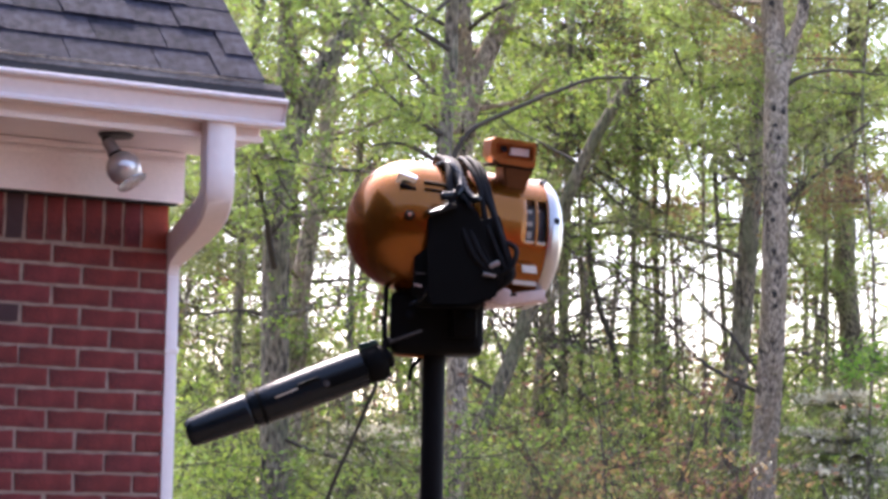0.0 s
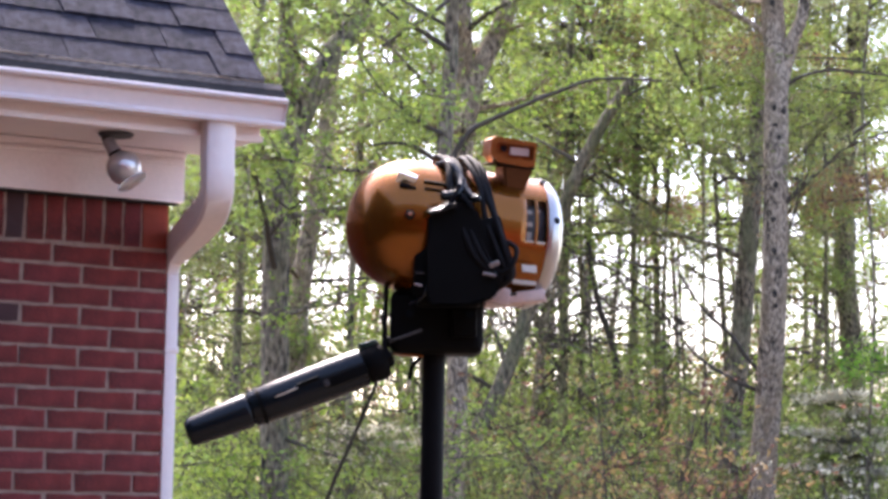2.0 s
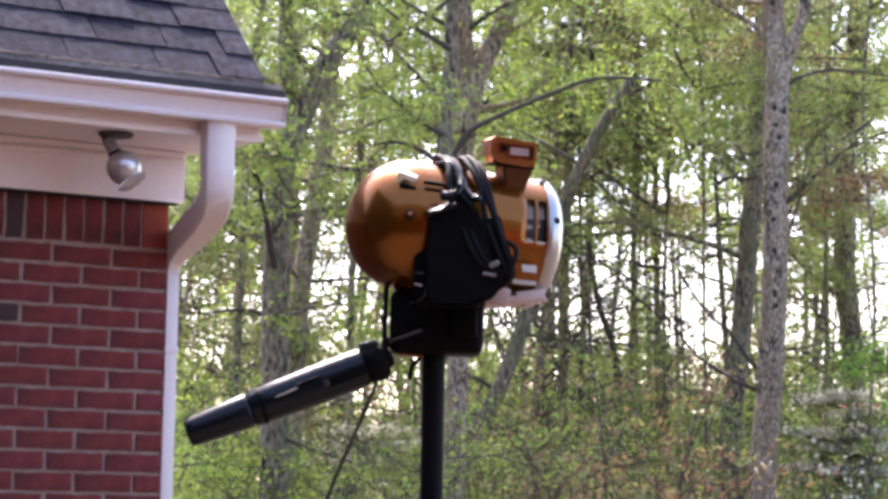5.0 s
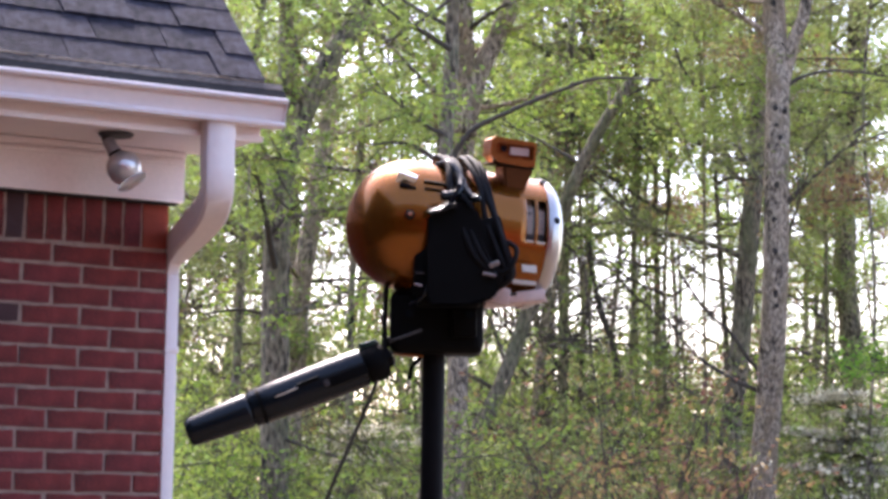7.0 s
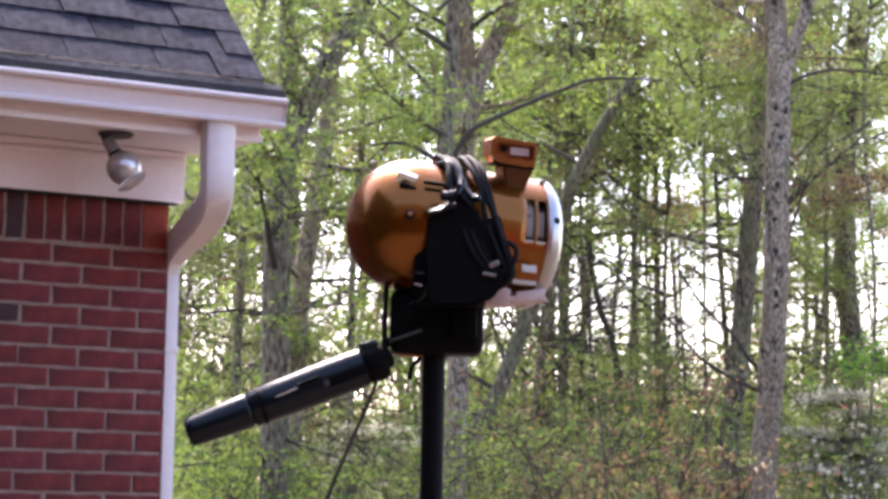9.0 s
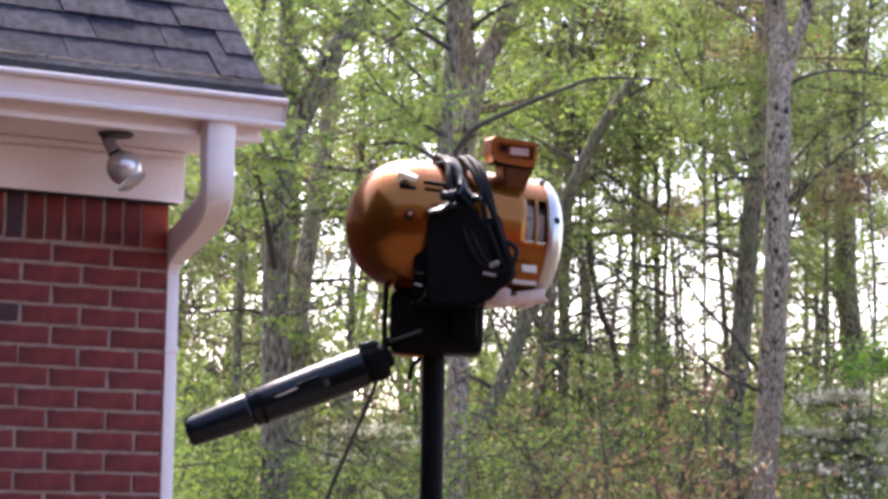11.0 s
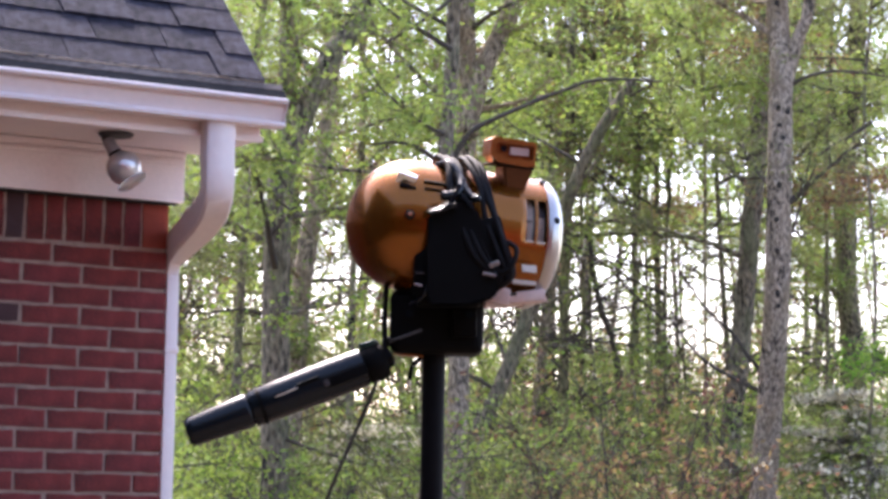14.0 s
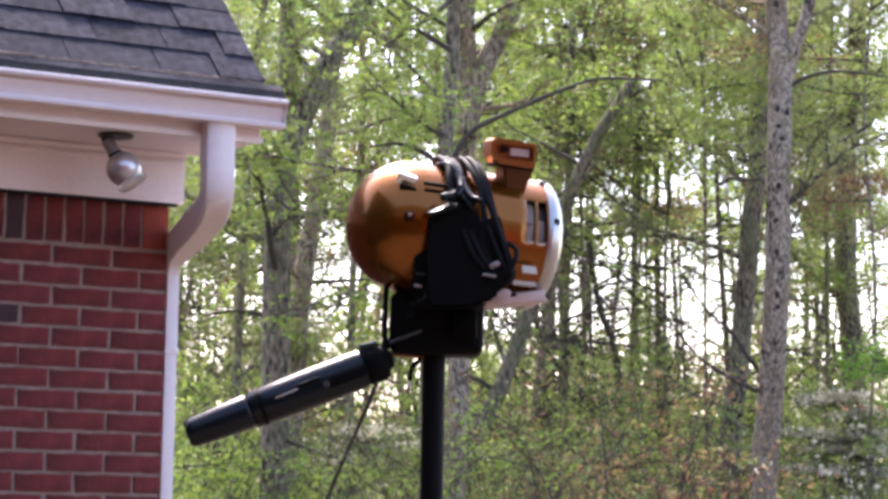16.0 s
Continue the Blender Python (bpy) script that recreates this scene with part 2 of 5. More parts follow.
def joined(name, blocks, mat, parent, label):
    """Many plain blocks (centre, size, turn about x) as one mesh."""
    verts, faces = [], []
    for c, s, rx in blocks:
        o = len(verts)
        ca, sa = math.cos(rx), math.sin(rx)
        for dx, dy, dz in ((-1, -1, -1), (1, -1, -1), (1, 1, -1), (-1, 1, -1), (-1, -1, 1), (1, -1, 1), (1, 1, 1), (-1, 1, 1)):
            y, z = dy * s[1] / 2, dz * s[2] / 2
            verts.append((c[0] + dx * s[0] / 2, c[1] + y * ca - z * sa, c[2] + y * sa + z * ca))
        faces += [(o, o + 3, o + 2, o + 1), (o + 4, o + 5, o + 6, o + 7), (o, o + 1, o + 5, o + 4), (o + 1, o + 2, o + 6, o + 5), (o + 2, o + 3, o + 7, o + 6), (o + 3, o, o + 4, o + 7)]
    ob = place(name, mesh(name, verts, faces, mat, smooth=False), parent, label)
    return tagged(ob, kind="stuff")


def house():
    # masonry core behind the brick faces, recessed as the joints are
    b = box(LONG, 0.24, 2.9, m=Matrix.Translation((-LONG / 2 - 0.005, 0.124, 1.45)))
    south = part("wall_south", b, MORTAR, None, smooth=False)
    tagged(south, "red brick house wall with pale grey mortar", "wall", kind="structure")
    b = box(0.24, DEEP - 0.256, 2.9, m=Matrix.Translation((-0.128, DEEP / 2 + 0.12, 1.45)))
    east = part("wall_east", b, MORTAR, None, smooth=False)
    tagged(east, "red brick gable wall at the house corner", "wall", kind="structure")
    for nm, m4, sz in (("wall_north", (-LONG / 2, DEEP, 1.45), (LONG, 0.2, 2.9)), ("wall_west", (-LONG, DEEP / 2, 1.45), (0.2, DEEP - 0.21, 2.9))):
        w = part(nm, box(*sz, m=Matrix.Translation(m4)), BRICK_REST, None, smooth=False)
        tagged(w, "plain red brick house wall", "wall", kind="structure")

    kinds = [brick_mesh("brick", L, 0.09, H, BRICK, k) for k in range(9)]
    heads = [brick_mesh("brick", 0.092, 0.09, H, BRICK, 10 + k) for k in range(2)]
    darks = brick_mesh("brick", L, 0.09, H, BRICK_DARK, 20)
    sold = [brick_mesh("brick", H, 0.09, L, BRICK, 30 + k) for k in range(5)]
    sold_dark = brick_mesh("brick", H, 0.09, L, BRICK_DARK, 40)
    sold_end = brick_mesh("brick", 0.090, 0.09, L, BRICK_ORANGE, 41)
    rng = random.Random(5)
    rest = []

    def jig():
        return rng.uniform(-0.0015, 0.0015)

    # soldier course under the frieze
    place("brick", sold_end, south, "orange end brick", pose(-0.045, 0.045, ZA + 0.1016 + 0.003))
    x, k = -0.0995 - H / 2, 0
    while x > -LONG:
        if x > -1.2:
            place("brick", sold_dark if k == 6 else sold[k % 5], south, "", pose(x + jig(), 0.045 + jig(), ZA + 0.1016 + 0.003, 0, rng.uniform(-0.6, 0.6), 0))
        else:
            rest.append(((x, 0.045, ZA + 0.1046), (H, 0.09, L), 0))
        x -= COURSE
        k += 1
    # running bond below it
    for row in range(37):
        z = ZA - COURSE * (row + 0.5)
        near = z > 1.15
        x = 0.0
        first = True
        while x > -LONG:
            w = 0.0915 if first and row % 2 else L
            c = x - w / 2
            if near and c > -1.3:
                me = heads[row % 4 // 2] if w < 0.1 else (darks if (row == 3 and -0.75 < c < -0.55) else kinds[rng.randrange(9)])
                place("brick", me, south, "", pose(c + jig(), 0.045 + jig(), z + jig() * 0.7, 0, rng.uniform(-0.35, 0.35), 0))
            else:
                rest.append(((c, 0.045, z), (w, 0.09, H), 0))
            x -= w + J
            first = False
    joined("brick_field", rest, BRICK_REST, south, "red bricks in running bond")
    rest = []
    for row in range(40):
        z = ZA + 2 * COURSE - COURSE * (row + 0.5)
        y = 0.1 + (0.1 if row % 2 else 0.2)
        while y < DEEP - 0.1:
            rest.append(((-0.045, y, z), (0.09, L, H), 0))
            y += PITCH
    joined("brick_field", rest, BRICK_REST, east, "red bricks in running bond")

    # frieze, soffit, fascia
    fr = box(LONG + 0.034, 0.050, 0.206, 0.003, 1, Matrix.Translation((-LONG / 2 + 0.017, -0.0255, FRIEZE + 0.101)))
    tagged(part("frieze_trim", fr, TRIM, None), "white painted frieze board above the brick", "trim", kind="structure")
    # shadow line between frieze and brick, put in as a dark strip
    shade_strip = box(LONG + 0.02, 0.040, 0.009, 0.001, 1, Matrix.Translation((-LONG / 2 + 0.008, -0.0215, FRIEZE - 0.0048)))
    tagged(part("flashing", shade_strip, GUARD, None), "dark strip standing in for the shadow line under the frieze", "flashing", kind="structure")
    bed = box(LONG + 0.03, 0.018, 0.020, 0.004, 2, Matrix.Translation((-LONG / 2 + 0.015, -0.0605, SOFFIT - 0.008)))
    box(LONG + 0.03, 0.008, 0.014, 0.002, 1, Matrix.Translation((-LONG / 2 + 0.015, -0.0555, SOFFIT - 0.034)), bed)
    tagged(part("bed_trim", bed, TRIM, None), "narrow white bed moulding under the soffit", "trim", kind="structure")
    fr = box(0.028, 0.9, 0.166, 0.003, 1, Matrix.Translation((0.0195, 0.452, FRIEZE + 0.083)))
    tagged(part("frieze_trim", fr, TRIM, None), "white painted frieze return on the gable end", "trim", kind="structure")
    so = box(LONG + 0.13, 0.372, 0.012, 0, 1, Matrix.Translation((-LONG / 2 + 0.065, -0.213, SOFFIT + 0.01)))
    tagged(part("soffit", so, TRIM, None), "white painted soffit boards under the eave", "soffit", kind="structure")
    fa = box(LONG + 0.14, 0.02, 0.16, 0.002, 1, Matrix.Translation((-LONG / 2 + 0.07, EAVE - 0.011, 2.937)))
    box(LONG + 0.145, 0.012, 0.02, 0.003, 2, Matrix.Translation((-LONG / 2 + 0.0725, EAVE - 0.027, 2.866)), fa)
    tagged(part("fascia", fa, TRIM, None), "white painted fascia board behind the gutter", "trim", kind="structure")
    rk = box(0.02, DEEP / 2 + 0.9, 0.15, 0.002, 1, Matrix.Translation((0.128, DEEP / 4 - 0.05, 3.36 + 1.15)) @ pose(0, 0, 0, math.degrees(math.atan(SLOPE))))
    tagged(part("rake_trim", rk, TRIM, None), "white painted rake board on the gable", "trim", kind="structure")

    # roof deck and shingles
    pitch = math.atan(SLOPE)
    z0, y0 = 3.040, EAVE - 0.060
    run = DEEP / 2 - y0
    length = run / math.cos(pitch)
    mid = Matrix.Translation((0, y0, z0)) @ Matrix.Rotation(pitch, 4, "X")
    deck = box(LONG + 0.14, length, 0.03, 0, 1, mid @ Matrix.Translation((-LONG / 2 + 0.066, length / 2 + 0.02, -0.022)))
    box(LONG + 0.14, length, 0.03, 0, 1, Matrix.Translation((0, DEEP, 0)) @ Matrix.Rotation(math.pi, 4, "Z") @ mid @ Matrix.Translation((LONG / 2 - 0.066, length / 2 + 0.02, -0.022)), deck)
    roof = part("roof", deck, SHINGLE_REST, None, smooth=False)
    tagged(roof, "dark slate-grey asphalt shingle roof", "roof", kind="structure")
    gable = bmesh.new()
    a, c, d = (gable.verts.new(q) for q in ((-0.02, 0.02, 2.9), (-0.02, DEEP, 2.9), (-0.02, DEEP / 2, z0 + SLOPE * (DEEP / 2 - y0) - 0.08)))
    gable.faces.new((a, c, d))
    e = bmesh.ops.extrude_face_region(gable, geom=gable.faces[:])
    bmesh.ops.translate(gable, vec=(-0.1, 0, 0), verts=[v for v in e["geom"] if isinstance(v, bmesh.types.BMVert)])
    tagged(part("gable", gable, BRICK_REST, None, smooth=False), "red brick gable under the roof", "wall", kind="structure")

    EXPO = 0.138
    tabs = {}
    rng = random.Random(11)
    rest = []
    row = 0
    while row * EXPO < length - 0.05:
        right = 0.128
        x = right
        while x > -LONG:
            w = rng.choice((0.16, 0.2, 0.24, 0.3)) if x < right - 0.001 else rng.choice((0.1, 0.16, 0.22))
            thick = rng.choice((0.008, 0.009, 0.013, 0.015))
            if x > -1.1 and row < 10:
                key = (w, thick)
                if key not in tabs:
                    tabs[key] = brick_mesh("shingle", w - 0.0008, EXPO + 0.03, thick, SHINGLE, len(tabs) + 60)
                m = mid @ Matrix.Translation((x - w / 2, row * EXPO + EXPO / 2 + 0.012 + rng.uniform(-0.002, 0.002), thick / 2 + 0.004)) @ Matrix.Rotation(radians(-2.2), 4, "X")
                place("shingle", tabs[key], roof, "", m)
            else:
                q = mid @ Vector((x - w / 2, row * EXPO + EXPO / 2 + 0.012, thick / 2 + 0.004))
                rest.append((tuple(q), (w - 0.003, EXPO + 0.03, thick), pitch - radians(2.2)))
            x -= w
        row += 1
    joined("shingle_field", rest, SHINGLE_REST, roof, "dark asphalt shingles in courses")

    # gutter with its guard and the spout
    g = empty("gutter", Matrix.Translation((0, 0, 0)), "white aluminium rain gutter with a dark leaf guard", "gutter")
    prof = [(-0.412, 2.985), (-0.412, 2.905), (-0.500, 2.898), (-0.509, 2.900), (-0.511, 2.908), (-0.506, 2.915), (-0.484, 2.922), (-0.490, 2.942), (-0.503, 2.957),
            (-0.505, 2.966), (-0.499, 2.973), (-0.530, 2.9745), (-0.534, 2.981), (-0.530, 2.989), (-0.519, 2.992), (-0.508, 2.986), (-0.494, 2.978),
            (-0.500, 2.966), (-0.486, 2.944), (-0.4805, 2.921), (-0.481, 2.907), (-0.416, 2.911), (-0.416, 2.985)]
    b = bmesh.new()
    ends = [[b.verts.new((x, y, z)) for y, z in prof] for x in (-LONG, 0.186)]
    for k in range(len(prof)):
        j = (k + 1) % len(prof)
        b.faces.new((ends[0][k], ends[0][j], ends[1][j], ends[1][k]))
    for e in ends:
        b.faces.new(e)
    part("trough", b, ALUM, g)
    cap = bmesh.new()
    out = [(-0.412, 2.986), (-0.412, 2.904), (-0.500, 2.899), (-0.507, 2.905), (-0.501, 2.918), (-0.505, 2.945), (-0.5165, 2.962), (-0.5255, 2.978), (-0.525, 2.988)]
    fs = [cap.verts.new((0.1865, y, z)) for y, z in out]
    cap.faces.new(fs)
    e = bmesh.ops.extrude_face_region(cap, geom=cap.faces[:])
    bmesh.ops.translate(cap, vec=(0.003, 0, 0), verts=[v for v in e["geom"] if isinstance(v, bmesh.types.BMVert)])
    part("end_cap", cap, ALUM, g)
    gd = box(LONG + 0.19, 0.078, 0.006, 0.002, 1, Matrix.Translation((-LONG / 2 + 0.095, -0.490, 3.014)) @ pose(0, 0, 0, 50))
    box(LONG + 0.19, 0.012, 0.018, 0.003, 1, Matrix.Translation((-LONG / 2 + 0.095, -0.4570, 3.038)), gd)
    part("leaf_guard", gd, GUARD, g, "dark grey mesh leaf guard")
    fl = box(LONG + 0.185, 0.030, 0.003, 0.001, 1, Matrix.Translation((-LONG / 2 + 0.0925, -0.4795, 3.0325)) @ pose(0, 0, 0, 50))
    part("guard_flange", fl, FLANGE, g, "weathered tan-grey guard flange")
    rngd = random.Random(3)
    v, f = [], []
    for _ in range(900):
        x = rngd.uniform(-1.4, 0.1) if rngd.random() < 0.8 else rngd.uniform(-4, 0.1)
        a = rngd.uniform(-0.5, 0.5)
        ln = rngd.uniform(0.01, 0.035)
        p0 = Vector((x, -0.469 + rngd.uniform(-0.004, 0.003), 3.0435 + rngd.uniform(0, 0.006)))
        vv, ff = tube_data([p0, p0 + Vector((ln * math.cos(a), -0.2 * ln, 0.3 * ln * math.sin(a)))], [0.0016, 0.001], 3, offset=len(v))
        v += vv
        f += ff
    tagged(place("needles", mesh("needles", v, f, DEBRIS)), "dry brown needles caught on the gutter guard", "debris", kind="stuff")

    spout = empty("downspout", Matrix.Translation((0.028, 0.045, 0)), "white aluminium downspout curving from gutter to corner", "downspout")
    path = smooth_path([(-0.024, -0.455, 2.905), (-0.024, -0.455, 2.79), (-0.022, -0.453, 2.722), (-0.014, -0.430, 2.672), (0.004, -0.345, 2.630), (0.020, -0.20, 2.594),
                        (0.030, -0.06, 2.562), (0.031, 0.012, 2.530), (0.029, 0.04, 2.485), (0.028, 0.045, 2.40)], 8)
    path = [p - Vector((0.028, 0.045, 0)) for p in path]
    b = bmesh.new()
    rings = []
    cs = [(-1, -0.8), (-0.8, -1), (0.8, -1), (1, -0.8), (1, 0.8), (0.8, 1), (-0.8, 1), (-1, 0.8)]
    for i, p in enumerate(path):
        d = (path[min(i + 1, len(path) - 1)] - path[max(i - 1, 0)]).normalized()
        side = Vector((1, 0, 0))
        up = d.cross(side).normalized()
        side = up.cross(d)
        t = i / (len(path) - 1)
        hw = 0.048 - 0.024 * min(1, max(0, (t - 0.55) / 0.32))
        deep = 0.036 + 0.014 * min(1, max(0, (t - 0.3) / 0.2)) - 0.020 * min(1, max(0, (t - 0.72) / 0.2))
        ring = []
        for a, c in cs:
            # the inner side of the bend is folded into ribs
            fold = (0.80 if i % 4 < 2 else 1.10) if c < 0 and 11 < i < 40 else 1.0
            ring.append(b.verts.new(p + side * (a * hw * (0.97 if fold < 1 else 1.0)) + up * (c * deep * fold)))
        rings.append(ring)
    for r, q in zip(rings, rings[1:]):
        for k in range(8):
            b.faces.new((r[k], r[(k + 1) % 8], q[(k + 1) % 8], q[k]))
    b.faces.new(rings[0])
    b.faces.new(rings[-1])
    part("elbow", b, ALUM, spout)
    part("pipe", box(0.046, 0.078, 2.40, 0.008, 2, Matrix.Translation((0, 0, 1.25))), ALUM, spout)
    part("strap", box(0.052, 0.084, 0.022, 0.003, 1, Matrix.Translation((0, 0.0, 2.20))), ALUM, spout)


def eave_lamp():
    base = Vector((-0.309, -0.296, SOFFIT))
    lamp = empty("eave_light", Matrix.Translation(base), "outdoor floodlight with clear reflector bulb under the eave", "light fixture")
    plate = lathe([(0.004, 0), (0.004, 0.052), (-0.004, 0.058), (-0.012, 0.05), (-0.02, 0.02), (-0.024, 0)], 28, pose(0, 0, 0, 0, -90))
    part("base_plate", plate, BLACK_GREY, lamp, "dark round mounting plate", Matrix.Translation((0, 0, -0.004)) @ pose(0, 0, 0, 180))
    # the socket and the bulb hang down, tilted along the eave
    d = (ACROSS * 0.53 - ALONG * 0.06 + Vector((0, 0, -0.84))).normalized()
    turn = d.to_track_quat("X", "Z").to_matrix().to_4x4()
    s = Matrix.Translation(ACROSS * -0.026 + Vector((0, 0, -0.020))) @ turn
    part("knuckle", lathe([(-0.022, 0), (-0.020, 0.012), (-0.010, 0.016), (0.0, 0.014), (0.004, 0)], 20), BLACK_GREY, lamp, "dark swivel knuckle", s)
    part("socket", lathe([(-0.004, 0), (-0.004, 0.017), (0.0, 0.0195), (0.034, 0.0205), (0.038, 0.0215), (0.046, 0.0215), (0.048, 0.0)], 24), SOCKET, lamp, "pale grey socket", s)
    part("gasket", lathe([(0.047, 0), (0.047, 0.023), (0.056, 0.0235), (0.056, 0)], 24), RUBBER, lamp, "black rubber ring", s)
    round_part = [(0.105 + 0.056 * math.cos(radians(a)), 0.056 * math.sin(radians(a))) for a in range(152, 40, -8)]
    part("bulb", lathe([(0.054, 0.0), (0.054, 0.021)] + round_part + [(0.1515, 0.037), (0.1515, 0.0)], 40), SILVER_GLASS, lamp, "silvered round reflector bulb", s)
    part("lens", lathe([(0.152, 0), (0.152, 0.046), (0.155, 0.0505), (0.161, 0.0505), (0.167, 0.044), (0.170, 0.02), (0.171, 0)], 40), GLASS, lamp, "clear glass lens disc", s)


FLANGE = material("weathered flange", (0.16, 0.135, 0.12), 0.9, vary=0.6, scale=18, fine=160, bump=0.3, stretch=(0.3, 1, 1), spec=0.1)
BLACK_GREY = material("dark grey enamel", (0.06, 0.055, 0.055), 0.5, 0.3, vary=0.15, scale=20, fine=200, bump=0.1)
SOCKET = material("lilac-grey enamel", (0.34, 0.32, 0.34), 0.45, 0.1, vary=0.12, scale=30, fine=200, bump=0.05)
SILVER_GLASS = material("silvered glass", (0.60, 0.565, 0.56), 0.30, 0.7, vary=0.08, scale=15, fine=60, bump=0.03)
house()
eave_lamp()


def light_blockers():
    """Unseen walls and a slab, added behind and beside the camera to darken reflections."""
    m = Matrix(((ACROSS.x, ALONG.x, 0, 0), (ACROSS.y, ALONG.y, 0, 0), (0, 0, 1, 0), (0, 0, 0, 1)))
    w = part("blocker_behind", box(16, 0.3, 4.4, m=Matrix.Translation(at(0, -3.2, 2.2)) @ m), BRICK_REST, None, smooth=False)
    tagged(w, "unseen brick wall added behind the camera to darken reflections", "wall", kind="structure")
    w = part("blocker_upper", box(16, 0.3, 2.4, m=Matrix.Translation(at(0, -3.17, 5.6)) @ m), BLOCKER_DARK, None, smooth=False)
    tagged(w, "unseen dark wall added to raise the blocker behind", "wall", kind="structure")
    w = part("blocker_left", box(0.3, 7.6, 6.6, m=Matrix.Translation(at(-4.3, 0.76, 3.3)) @ m), BLOCKER_DARK, None, smooth=False)
    tagged(w, "unseen dark wall added at the left to darken reflections", "wall", kind="structure")
    w = part("blocker_slab", box(8.2, 4.0, 0.2, m=Matrix.Translation(at(0, -1.03, 2.95)) @ m), BLOCKER_DARK, None, smooth=False)
    tagged(w, "unseen dark slab added over the camera to block sky light", "ceiling", kind="structure")
    for s in (-3.9, 3.9):
        w = part("blocker_post", box(0.14, 0.14, 2.85, 0.01, 2, Matrix.Translation(at(s, 0.7, 1.425)) @ m), BLOCKER_DARK, None)
        tagged(w, "unseen post added to carry the dark slab", "post", kind="structure")


light_blockers()

# ---- the pole with its capsule-shaped unit ----
STAND = Matrix.Translation(at(-0.016, 4.6, 0)) @ Matrix(((ACROSS.x, ALONG.x, 0, 0), (ACROSS.y, ALONG.y, 0, 0), (0, 0, 1, 0), (0, 0, 0, 1)))
R0 = 0.134


def arc(x0, x1, r0, r1, n, bulge=2.0):
    """A rounded end from radius r0 at x0 to r1 at x1."""
    return [(x0 + (x1 - x0) * math.sin(math.pi / 2 * k / n), r1 + (r0 - r1) * math.cos(math.pi / 2 * k / n) ** (2 / bulge)) for k in range(n + 1)]


